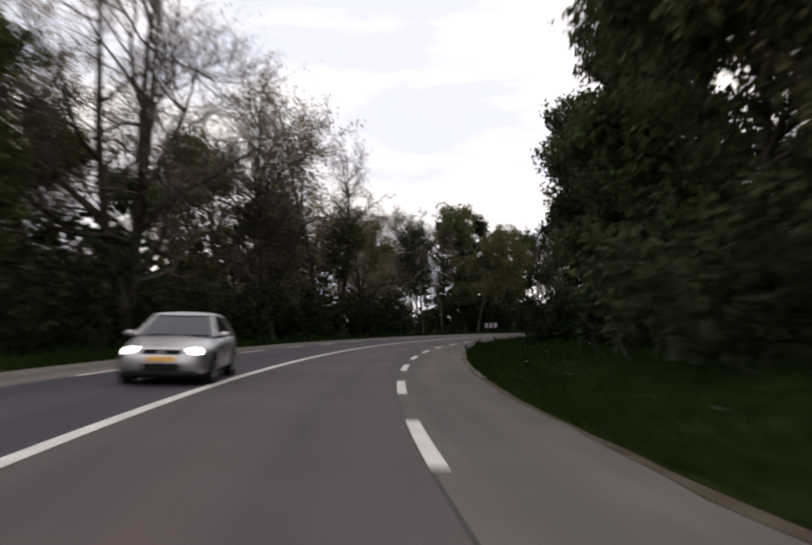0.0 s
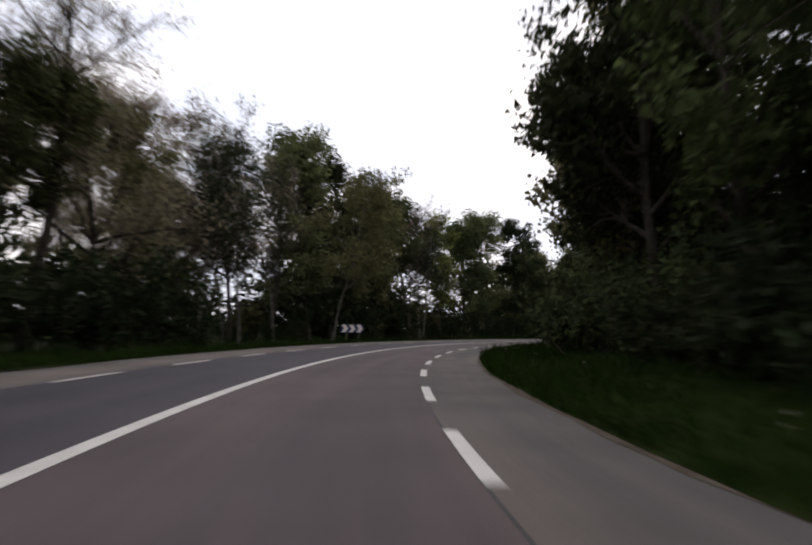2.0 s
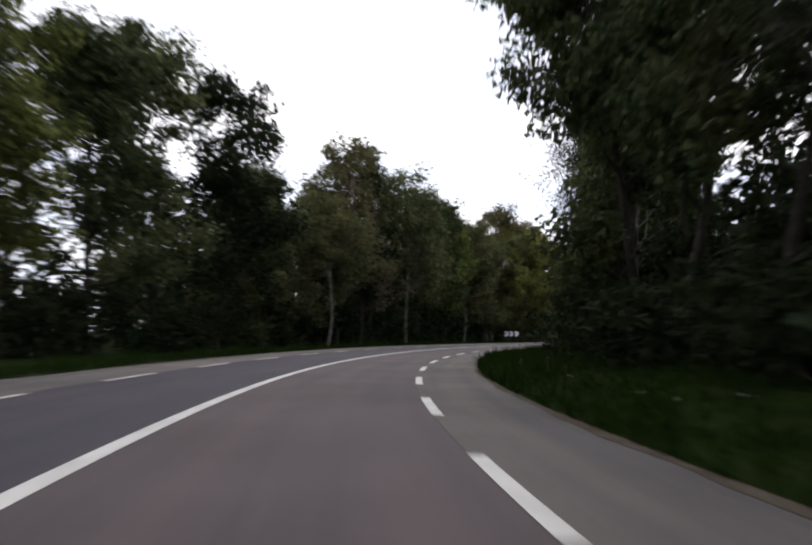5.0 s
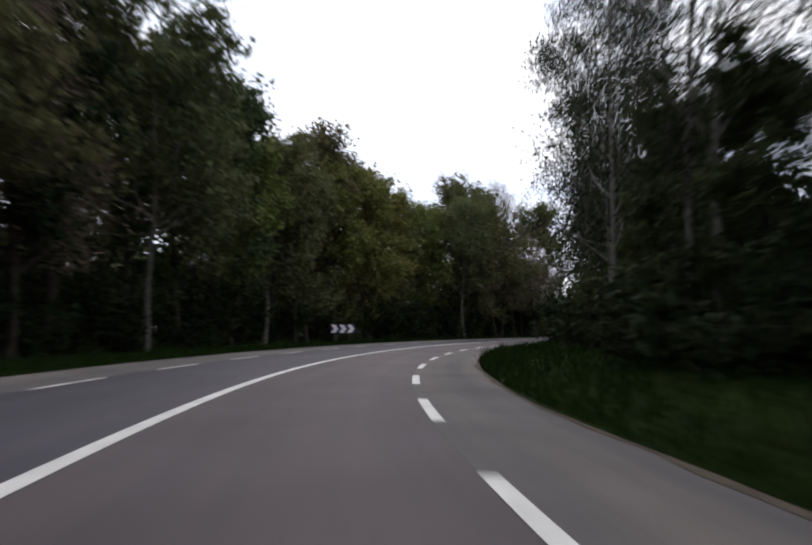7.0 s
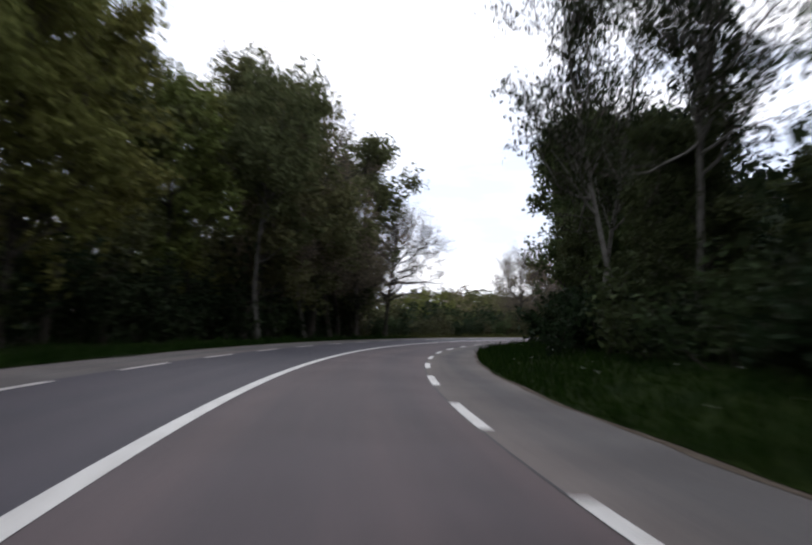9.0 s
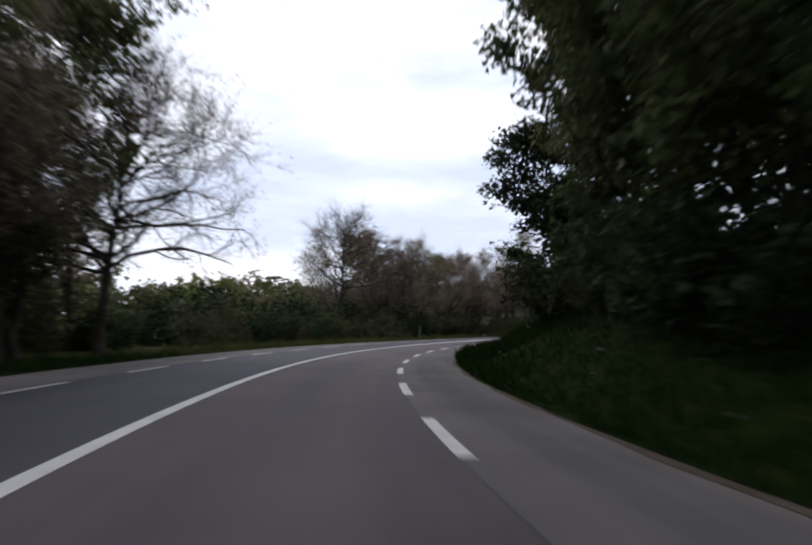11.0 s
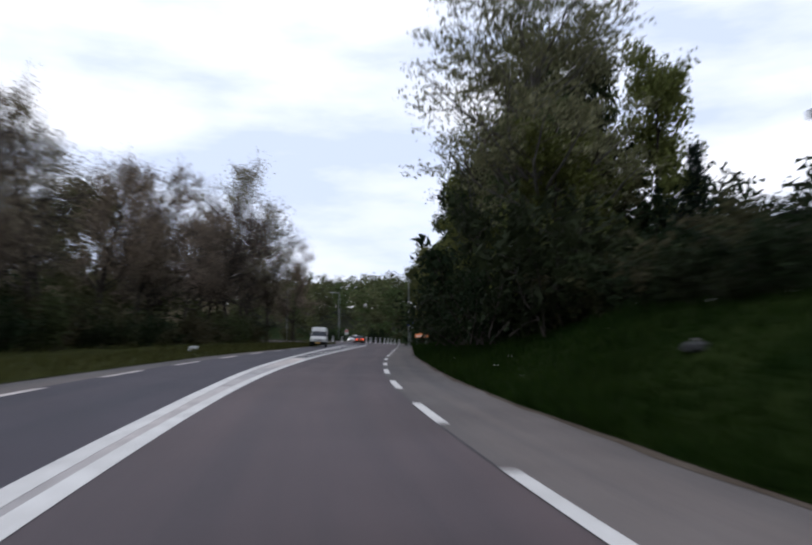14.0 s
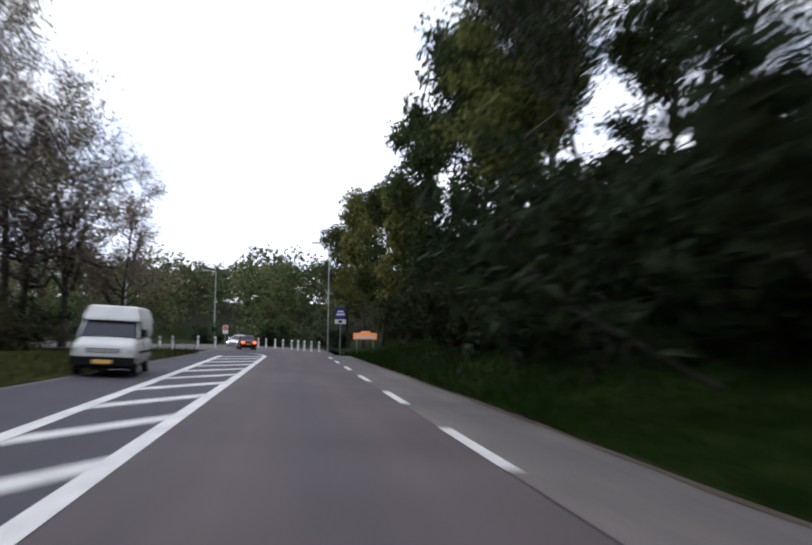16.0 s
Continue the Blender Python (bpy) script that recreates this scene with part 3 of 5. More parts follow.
KINDS = {
    "leafy": [tree(s, 17, 4.6, 0.14, m, M_BARK, 15500, 0.28, "broad leafy tree with dense green foliage", limbs=24, thin=0.8, puff=1.05) for s, m in ((1, M_LEAF), (2, M_LEAF_MID), (3, M_LEAF_MID))],
    "dark": [tree(s, 18, 5.0, 0.18, m, M_BARK, 15500, 0.29, "tall dark leafy tree at the edge of the woods", limbs=24, thin=0.8, puff=1.1) for s, m in ((4, M_LEAF_MID), (5, M_LEAF_DARK_SHADE), (34, M_LEAF_OLIVE))],
    "airy": [tree(s, 19, 3.3, 0.22, M_LEAF_DARK_SHADE, M_BARK_PALE, 6200, 0.17, "slender pale-barked tree with thin hanging foliage", limbs=30, hang=0.10, thin=0.4, twigs=3, fluff=0.3, girth=0.10, straight=0.02) for s in (6, 7)],
    "bare": [tree(s, 19, 5.5, 0.3, M_LEAF_BROWN, M_BARK, 4500, 0.12, "tall nearly bare tree with fine twigs", limbs=20, twigs=11, girth=0.24, fine=0.011) for s in (8, 9)],
    "spreading": [tree(s, 19, 7.0, 0.16, M_LEAF_BROWN, M_BARK, 5500, 0.13, "old spreading tree with dark crooked limbs and bare twigs", limbs=27, twigs=20, girth=0.30, fine=0.012, stems=3, fan=0.2, bend=0.3, rise=0.14, fluff=0.3) for s in (60, 61)],
    "broad": [tree(s, 13.4, 6.0, 0.26, M_LEAF_BROWN, M_BARK, 8500, 0.11, "round-crowned tree with crooked limbs and brown buds", limbs=40, twigs=18, girth=0.24, fine=0.010, bend=0.34, rise=0.06, fluff=0.3, straight=0.03, peak=0.56, top=0.75) for s in (62, 63)],
    "brown": [tree(s, 15, 4.6, 0.22, M_LEAF_BROWN, M_BARK, 11000, 0.16, "tree with sparse brownish spring leaves", limbs=20, twigs=8, fine=0.011, bend=0.24, fluff=0.3) for s in (10, 11)],
    "yellow": [tree(s, 15, 4.4, 0.12, M_LEAF_YELLOW, M_BARK, 13500, 0.27, "tree with fresh yellow-green spring foliage", limbs=22, thin=0.8, puff=1.0) for s in (12, 13)],
    "olive": [tree(s, 16, 4.8, 0.14, M_LEAF_OLIVE, M_BARK, 14500, 0.27, "tree with dull olive-brown spring leaves", limbs=22, thin=0.8, puff=1.05) for s in (16, 17)],
    "poplar": [tree(14, 16.5, 4.9, 0.36, M_LEAF_PALE, M_BARK_PALE, 21000, 0.17, "open-crowned aspen with pale spring leaves", limbs=44, rise=0.3, peak=0.6, puff=0.7)],
    "young": [tree(19, 12, 3.0, 0.1, M_LEAF, M_BARK, 6500, 0.25, "young tree with upright leafy branches", limbs=20, rise=0.4, puff=0.6)],
    "pale": [tree(s, 17, 4.6, 0.34, M_LEAF_OLIVE, M_BARK_PALE, 10000, 0.30, "tree with a bare pale trunk and olive spring leaves", limbs=20, girth=0.16, puff=1.0) for s in (50, 51)],
    "thin": [tree(s, 18.5, 3.8, 0.3, M_LEAF_DARK_SHADE, M_BARK_PALE, 6500, 0.20, "tall thin-crowned tree with sparse small leaves", limbs=30, twigs=6, rise=0.24, fine=0.011, girth=0.13, peak=0.6) for s in (40, 41)],
    "spruce": [spruce(18, 17, 3.2, "tall dark green spruce among the roadside trees")],
    "bush": [bush(s, t, w, m, 2300, 0.27, "dense leafy bush at the edge of the verge") for s, t, w, m in ((20, 3.2, 3.6, M_LEAF_DARK_SHADE), (21, 4.2, 4.0, M_LEAF_MID), (22, 2.4, 3.0, M_LEAF_DARK_SHADE))],
    # Same sort of bush, wholly in the leaf colour that carries woodland shade.
    "evergreen": [bush(s, t, w, M_LEAF_DARK_SHADE, 2300, 0.27, "dense bush on the wooded bank, leaves coloured for woodland shade") for s, t, w in ((26, 3.3, 3.7), (27, 4.1, 4.0))],
    "dull": [bush(s, t, w, m, 2300, 0.27, "dense dull olive-brown hedge bush behind the verge") for s, t, w, m in ((23, 3.5, 4, M_LEAF_DULL), (24, 3.9, 4.2, M_LEAF_DULL), (25, 3.4, 4, M_LEAF_DARK_SHADE))],
}
_used = set()


def plant(kind, s, off, scale=1.0, turn=None, which=None, sink=0.1, wide=1.0):
    pick = KINDS[kind]
    rng = np.random.default_rng(int(abs(s) * 131 + abs(off) * 17 + len(kind)))
    ob = pick[which if which is not None else int(rng.integers(len(pick)))]
    x, y = on_road(s, off)
    m = pose(float(x), float(y), float(height(s, off)) - sink, 0, 0, rng.uniform(0, 360) if turn is None else turn) @ Matrix.Diagonal((scale * wide, scale * wide, scale, 1))
    if ob.name in _used:
        more = copy_thing(ob, m)
        more.matrix_basis = m
        return more
    _used.add(ob.name)
    ob.matrix_basis = m
    return ob


def plant_row(rng, kinds, s0, s1, step, off, jitter, low, high):
    s = s0
    while s < s1:
        plant(str(rng.choice(kinds)), s, off + rng.uniform(-jitter, jitter), rng.uniform(low, high))
        s += step * rng.uniform(0.8, 1.2)


TALL = {"spreading": 19, "leafy": 17, "dark": 18, "bare": 19, "brown": 15, "yellow": 15, "olive": 16}


def plant_high(rng, kinds, s0, s1, step, off, jitter, low, high):
    """A row whose trees reach a height between low and high metres."""
    s = s0
    while s < s1:
        kind = str(rng.choice(kinds))
        k = rng.uniform(low, high) / TALL[kind]
        plant(kind, s, off + rng.uniform(-jitter, jitter), k)
        s += step * rng.uniform(0.8, 1.2)


def plant_woods():
    rng = np.random.default_rng(5)
    # inside of the bend
    plant_row(rng, ["leafy", "leafy", "dark"], 16, 56, 6.5, 11.4, 0.5, 0.9, 1.05)
    plant_row(rng, ["leafy", "dark"], 60, 80, 6.5, 10.1, 0.4, 0.95, 1.08)
    plant_row(rng, ["leafy", "leafy", "dark"], 83, 112, 6.5, 10.8, 0.5, 0.85, 1.0)
    plant_row(rng, ["airy", "leafy", "dark"], 113, 148, 6.0, 9.9, 0.6, 0.9, 1.08)
    plant_row(rng, ["airy"], 148, 188, 3.5, 8.7, 0.9, 0.9, 1.1)
    for ss, oo, k in ((143, 12.6, 0.95), (148, 12.8, 0.9), (153.5, 13.4, 0.85)):
        plant("leafy", ss, oo, k)
    for ss, oo, k in ((139.5, 8.6, 0.27), (142.5, 8.9, 0.30), (146, 8.7, 0.28), (150, 9.0, 0.26)):
        plant("leafy", ss, oo, k, which=0, wide=1.5)
    plant_row(rng, ["leafy", "young"], 152, 226, 5.2, 9.6, 0.6, 0.40, 0.52)
    plant_row(rng, ["leafy", "dark"], 188, 203, 6.5, 12.5, 0.8, 0.55, 0.66)
    plant_row(rng, ["leafy", "dark"], 218, 227, 4.5, 10.8, 0.6, 0.62, 0.70)
    plant_row(rng, ["leafy", "dark"], 228, 238, 5.0, 9.2, 0.5, 0.76, 0.84)
    plant_row(rng, ["leafy", "dark"], 239, 258, 6.0, 9.8, 0.5, 0.9, 1.0)
    for s, o, k in ((204, 9.4, 0.98), (208.5, 8.4, 0.95), (214.5, 8.2, 0.95)):
        plant("thin", s, o, k)
    plant("spruce", 212, 12.5, 1.15)
    plant("spruce", 200, 14.0, 1.0)
    plant("dark", 266.4, 8.7, 0.6, which=1, wide=1.6)
    plant_row(rng, ["bush"], 12, 262, 3.8, 8.6, 0.6, 0.8, 1.2)
    # in front of and beyond the black building
    plant_row(rng, ["dull", "dull", "bush"], 262, 312, 2.4, 8.9, 0.5, 0.48, 0.66)
    plant("poplar", 318.5, 8.0, 0.86, turn=40, wide=1.75)
    plant("yellow", 317.5, 8.6, 0.56, which=0, wide=1.2)
    plant("yellow", 320.5, 11.6, 0.50, which=1, wide=1.2)
    plant("olive", 323, 14.2, 0.42, which=0, wide=1.3)
    plant("evergreen", 322, 17.4, 1.7)
    for ss, oo, k in ((305, 13.0, 0.7), (309, 13.5, 0.8), (312, 12.0, 0.9), (314.5, 14.5, 0.9), (318, 13.0, 1.0), (321, 14.5, 1.0)):
        plant("evergreen", ss, oo, k)
    plant("young", 321.5, 10.8, 0.6)
    plant("yellow", 324, 15.4, 0.84, which=0, wide=0.8)
    for kind, ss, oo, k in (("evergreen", 325, 10.0, 1.15), ("dull", 323.5, 13.0, 1.2), ("evergreen", 326, 16.0, 1.3), ("bush", 324.5, 18.0, 1.5), ("evergreen", 327, 20.5, 1.3), ("dull", 319.5, 17.5, 1.1), ("evergreen", 328, 13.0, 1.2)):
        plant(kind, ss, oo, k)
    plant("spruce", 316, 14.6, 0.40, wide=1.6)
    plant_row(rng, ["evergreen"], 311, 362, 2.7, 7.2, 0.6, 1.0, 1.5)
    plant_row(rng, ["evergreen", "bush"], 363, 396, 3.2, 8.2, 0.5, 0.75, 1.05)
    for s, o, k in ((302, 10.8, 0.75), (305, 9.6, 0.7), (308, 9.0, 0.8), (310.5, 8.2, 0.85)):
        plant("dull", s, o, k)
    for kind, ss, oo, k in (("leafy", 327.5, 10.5, 0.75), ("dark", 329.5, 13.0, 0.85), ("dark", 333, 12.5, 0.95), ("leafy", 337.0, 13.2, 0.9), ("thin", 340, 11.5, 0.9), ("thin", 346, 11.0, 0.95), ("thin", 351, 13.0, 0.95), ("thin", 352.5, 10.2, 0.95), ("leafy", 354.5, 14.0, 0.75), ("yellow", 357, 10.0, 0.95), ("thin", 361, 11.5, 1.0), ("thin", 364, 12.5, 0.95), ("leafy", 369, 10.0, 0.95), ("thin", 374, 11.0, 0.95), ("leafy", 379, 9.5, 0.85), ("thin", 360, 14.5, 0.9), ("leafy", 371, 13.5, 0.8)):
        plant(kind, ss, oo, k)
    plant_row(rng, ["evergreen"], 330, 384, 3.0, 10.5, 0.8, 0.8, 1.1)
    plant("yellow", 380, 7.5, 0.8)
    plant("leafy", 388, 6.5, 0.75)
    plant("yellow", 395, 5.6, 0.92)
    plant("leafy", 402, 4.8, 0.7)
    # outside of the bend
    plant("spreading", 34, -12.8, 1.05, which=0)
    plant("broad", 51, -13.6, 1.1, which=1)
    plant("spreading", 24, -15.5, 0.9, which=1)
    plant("olive", 56.5, -14.2, 0.68)
    plant("olive", 62.5, -14.6, 0.5)
    plant_high(rng, ["bare", "brown"], 52, 67, 7.5, -13.4, 0.8, 19, 21)
    plant_high(rng, ["bare", "brown", "bare"], 70, 95, 5.2, -13.4, 0.8, 13.2, 14.6)
    plant_row(rng, ["bare", "bare", "brown"], 26, 72, 8.5, -19, 1.5, 1.0, 1.15)
    plant_row(rng, ["bare", "brown"], 76, 94, 8.5, -19, 1.0, 0.72, 0.8)
    plant_high(rng, ["olive", "leafy", "olive"], 20, 88, 7.0, -15.6, 0.8, 9.5, 12.5)
    plant_high(rng, ["dark", "olive", "olive"], 97, 116, 4.6, -13.6, 0.6, 14.8, 16.2)
    plant("bare", 117, -12.8, 0.88)
    for s, o, k in ((94.3, -9.9, 0.74), (155.7, -10.9, 0.76), (174.7, -12.6, 1.0), (191, -14, 0.95), (226.3, -11.0, 1.0), (238, -12.6, 1.0)):
        plant("pale", s, o, k)
    for ss, oo, k in ((81, -13.5, 0.78), (84.5, -12.4, 0.72), (87.5, -15.0, 0.8), (90.5, -12.8, 0.7), (93, -15.5, 0.8)):
        plant("thin", ss, oo, k)
    plant("thin", 119.5, -12.6, 0.8)
    plant("thin", 122.5, -14.5, 0.85)
    plant_high(rng, ["olive", "yellow"], 127, 131, 5.0, -14.0, 0.5, 13.8, 14.4)
    plant_high(rng, ["dark", "olive", "leafy", "dark"], 133, 147, 4.6, -14.0, 0.8, 14.5, 16.2)
    plant_high(rng, ["olive", "olive", "leafy"], 148, 161, 4.4, -14.0, 0.6, 11.8, 12.8)
    plant("brown", 166, -13.0, 1.0)
    plant_high(rng, ["dark", "leafy", "dark"], 162.5, 186, 4.2, -14.0, 0.6, 16, 17.5)
    plant_high(rng, ["olive", "yellow", "yellow"], 187, 198, 4.4, -14.4, 0.6, 12.8, 14.2)
    plant_high(rng, ["yellow", "yellow", "olive"], 198, 228, 4.6, -14.0, 0.8, 14.0, 15.4)
    plant_high(rng, ["brown", "bare", "olive", "brown"], 228, 251, 4.4, -13.4, 0.8, 16.5, 18.5)
    plant("olive", 152, -15.6, 0.76)
    plant("olive", 203, -16.5, 1.08)
    plant("olive", 212, -16.5, 1.05)
    plant("brown", 246, -11.6, 0.9, wide=1.2)
    plant("bare", 234, -13.4, 1.1)
    plant("bare", 239, -12.6, 1.12)
    plant("bare", 243.5, -13.0, 1.1)
    plant("bare", 249, -15.5, 1.02)
    plant("broad", 252.4, -11.4, 0.92, which=0, wide=1.0)
    plant("brown", 250.5, -14.2, 0.86, wide=1.25)
    plant("brown", 232, -13.0, 0.95, wide=1.2)
    plant("olive", 239.5, -14.6, 0.98, wide=1.1)
    plant("olive", 248, -12.0, 0.72)
    plant_row(rng, ["evergreen"], 14, 80, 4.0, -13.0, 0.6, 0.8, 1.2)
    plant_row(rng, ["evergreen"], 81, 96, 4.5, -13.4, 0.4, 0.3, 0.45)
    plant_row(rng, ["evergreen"], 97, 117, 4.0, -14.2, 0.6, 0.9, 1.2)
    plant_row(rng, ["evergreen"], 118, 127, 3.0, -14.2, 0.6, 0.35, 0.5)
    plant_row(rng, ["evergreen", "bush"], 128, 186, 4.0, -14.2, 0.6, 0.8, 1.2)
    plant_row(rng, ["evergreen", "bush"], 187, 201, 4.0, -15.8, 0.4, 0.9, 1.2)
    plant_row(rng, ["evergreen", "bush"], 203, 250, 4.0, -14.2, 0.6, 0.9, 1.3)
    # the more open stretch past the woods
    plant("brown", 257, -15.5, 0.85)
    plant_row(rng, ["dull", "dull", "bush"], 252, 376, 3.0, -15.5, 0.8, 0.62, 0.82)
    plant("broad", 302, -19.0, 1.0, which=0)
    plant_row(rng, ["brown", "broad", "brown", "brown"], 311, 372, 3.8, -19.5, 1.5, 0.80, 0.92)
    plant_row(rng, ["brown", "olive"], 308, 366, 9, -26, 1.5, 0.75, 0.85)
    plant("broad", 378, -18.0, 1.12, which=1)
    plant("brown", 375, -18.0, 1.3, wide=1.2)
    plant("broad", 365, -17.0, 1.1, which=0)
    plant("brown", 377, -15.0, 1.05, wide=1.2)
    plant("brown", 381, -12.3, 0.8)
    plant("dull", 300, -10.2, 0.3)
    # conifers on the skyline beyond the junction
    for ss, oo, k in ((560, -34, 0.75), (566, -38, 0.6), (571, -30, 0.65), (563, -27, 0.5)):
        plant("spruce", ss, oo, k)
    # about the junction
    for s, o in ((402, -30), (404, -23), (401, -16), (405, -9), (400, -2), (403, 4), (399, -37), (404, -45)):
        plant(str(rng.choice(["dull", "bush"])), s + rng.uniform(-1, 1), o, rng.uniform(0.7, 1.0))


plant_woods()


def far_woods(name, seed, spots, label, mats, n=110, size=1.1, squat=0.30):
    """Woods and undergrowth too deep or far off to tell their plants apart."""
    rng = np.random.default_rng(seed)
    vs, idx = [], []
    for s, o, tall in spots:
        x, y = on_road(s, o)
        p = unit(rng.normal(0, 1, (11, 3))) * rng.uniform(0.45, 1.0, (11, 1)) ** 0.5
        c = np.array([float(x), float(y), float(height(s, o)) + tall * 0.50]) + p * [tall * squat, tall * squat, tall * 0.46]
        v, _ = clumps(rng, c, tall * squat * rng.uniform(0.35, 0.65, 11), n, size, 0.0, 0.8)
        vs.append(v)
        idx.append(np.full(n, rng.integers(len(mats))))
    v = np.concatenate(vs)
    me = raw_mesh(name, v, np.arange(len(v)).reshape(-1, 3), None, mats, np.concatenate(idx))
    tagged(new(name, me), label, "woods", kind="stuff")


def spots(seed, n, s0, s1, o0, o1, low, high):
    r = np.random.default_rng(seed)
    return list(zip(r.uniform(s0, s1, n), r.uniform(o0, o1, n), r.uniform(low, high, n)))


# The darkest leaf colour here holds the shade within the woods.
far_woods("far_woods", 1, spots(1, 80, -30, 98, -60, -30, 8, 11) + spots(31, 80, 166, 250, -60, -30, 9, 13), "dark woods behind the roadside trees", [M_LEAF_DARK_SHADE, M_LEAF_OLIVE, M_LEAF_DARK_SHADE])
far_woods("far_woods", 2, spots(2, 170, -30, 150, 15, 34, 12, 18), "dark woods inside the bend", [M_LEAF_DARK_SHADE], 300, 0.62)
far_woods("far_woods", 10, spots(10, 70, 150, 200, 17, 34, 6, 10) + spots(13, 24, 200, 224, 16, 34, 5, 7) + spots(15, 36, 224, 262, 15, 34, 8, 12), "lower dark woods inside the bend", [M_LEAF_DARK_SHADE], 300, 0.62)
far_woods("far_woods", 11, spots(11, 84, 148, 250, -26, -17.5, 10, 15), "olive and green crowns behind the roadside trees", [M_LEAF_DARK_SHADE, M_LEAF_OLIVE, M_LEAF], 380, 0.42)
far_woods("far_woods", 12, spots(12, 64, 312, 404, -34, -24, 6.5, 9.5), "brownish spring crowns beyond the hedge", [M_LEAF_BROWN, M_LEAF_OLIVE], 380, 0.26)
far_woods("far_woods", 3, spots(3, 420, 425, 600, -120, 110, 11, 15), "wooded hillside with dull green spring trees", [M_LEAF_OLIVE, M_LEAF_DULL, M_LEAF_OLIVE, M_LEAF], 620, 0.55)
far_woods("far_woods", 4, spots(4, 40, 384, 440, 8, 50, 6, 9), "leafy woods beyond the junction", [M_LEAF_MID, M_LEAF_OLIVE], 420, 0.36)
far_woods("far_woods", 5, spots(5, 170, 256, 420, -80, -36, 6.5, 9.5), "low brownish woods beyond the hedge", [M_LEAF_OLIVE, M_LEAF_BROWN, M_LEAF_YELLOW], 240, 0.75, 0.36)
far_woods("undergrowth", 6, spots(6, 80, 14, 68, -24, -15, 4.0, 7.0) + spots(17, 8, 68, 82, -24, -15, 3.0, 4.5) + spots(32, 40, 97, 118, -20, -14.5, 5.0, 9.0) + spots(33, 26, 118, 142, -24, -15, 3.4, 5.4) + spots(34, 16, 82, 97, -22, -15, 2.4, 3.8) + spots(16, 126, 141, 250, -24, -15, 4.0, 7.0), "tangled undergrowth between the trees, shade put into its leaf colour", [M_LEAF_DARK_SHADE, M_LEAF_DARK_SHADE, M_LEAF_DULL], 260, 0.42, 0.42)
far_woods("undergrowth", 14, spots(14, 46, 226, 257, -24, -15.5, 6, 10), "tangled growth at the end of the woods", [M_LEAF_DARK_SHADE, M_LEAF_DULL], 300, 0.42, 0.42)
far_woods("undergrowth", 7, spots(7, 190, 10, 262, 11.5, 21, 4, 7.5), "tangled undergrowth inside the bend, shade put into its leaf colour", [M_LEAF_DARK_SHADE], 260, 0.42, 0.42)
far_woods("undergrowth", 8, spots(8, 70, 254, 384, -24, -17.5, 3.4, 4.6), "dull hedge growth behind the far verge", [M_LEAF_DULL, M_LEAF_DARK_SHADE], 260, 0.38, 0.5)
far_woods("undergrowth", 9, spots(9, 90, 312, 400, 8.5, 14, 2.5, 4.0), "leafy undergrowth covering the bank", [M_LEAF_DARK_SHADE, M_LEAF_MID], 260, 0.42, 0.45)


def grass_tufts(name, seed, n, s0, s1, o0, o1, label, mat=None):
    rng = np.random.default_rng(seed)
    s = rng.uniform(s0, s1, n)
    o = (o0(s) if callable(o0) else o0) + (o1 - (o0(s) if callable(o0) else o0)) * rng.uniform(0, 1, n) ** 1.4
    x, y = on_road(s, o)
    base = np.stack([x, y, height(s, o) + 0.01], 1)
    tall = (rng.uniform(0.08, 0.26, n) * (1 + 0.9 * np.clip(np.sin(s * 1.9 + o * 2.3) + np.sin(s * 0.57 - o * 1.1), 0, 2)))[:, None]
    lean = rng.normal(0, 0.35, (n, 3)) * [1, 1, 0]
    ang = rng.uniform(0, np.pi, n)
    side = np.stack([np.cos(ang), np.sin(ang), 0 * ang], 1) * 0.022
    v = np.stack([base - side, base + side, base + (lean + [0, 0, 1.0]) * tall], 1).reshape(-1, 3)
    tagged(new(name, raw_mesh(name, v, np.arange(3 * n).reshape(-1, 3), mat or M_BLADE)), label, "grass", kind="stuff")


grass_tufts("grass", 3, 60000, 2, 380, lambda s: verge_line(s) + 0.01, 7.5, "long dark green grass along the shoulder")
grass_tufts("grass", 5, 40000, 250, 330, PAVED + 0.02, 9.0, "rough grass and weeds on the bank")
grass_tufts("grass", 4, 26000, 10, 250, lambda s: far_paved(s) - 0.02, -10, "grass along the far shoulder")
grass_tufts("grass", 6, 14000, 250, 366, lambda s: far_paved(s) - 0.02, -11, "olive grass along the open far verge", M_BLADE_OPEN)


def flower_heads():
    """White umbels scattered in the verge."""
    rng = np.random.default_rng(9)
    s, o = rng.uniform(5, 330, 110), 4.2 + 3.5 * rng.uniform(0, 1, 110) ** 1.5
    x, y = on_road(s, o)
    c = np.repeat(np.stack([x, y, height(s, o) + rng.uniform(0.2, 0.4, 110)], 1), 7, 0) + rng.normal(0, 0.035, (770, 3)) * [1, 1, 0.3]
    tagged(new("wildflowers", raw_mesh("wildflowers", *leaves(rng, c, np.full(770, 0.024)), M_PETAL)), "scattered small white wildflowers in the grass", "flowers", kind="stuff")


flower_heads()


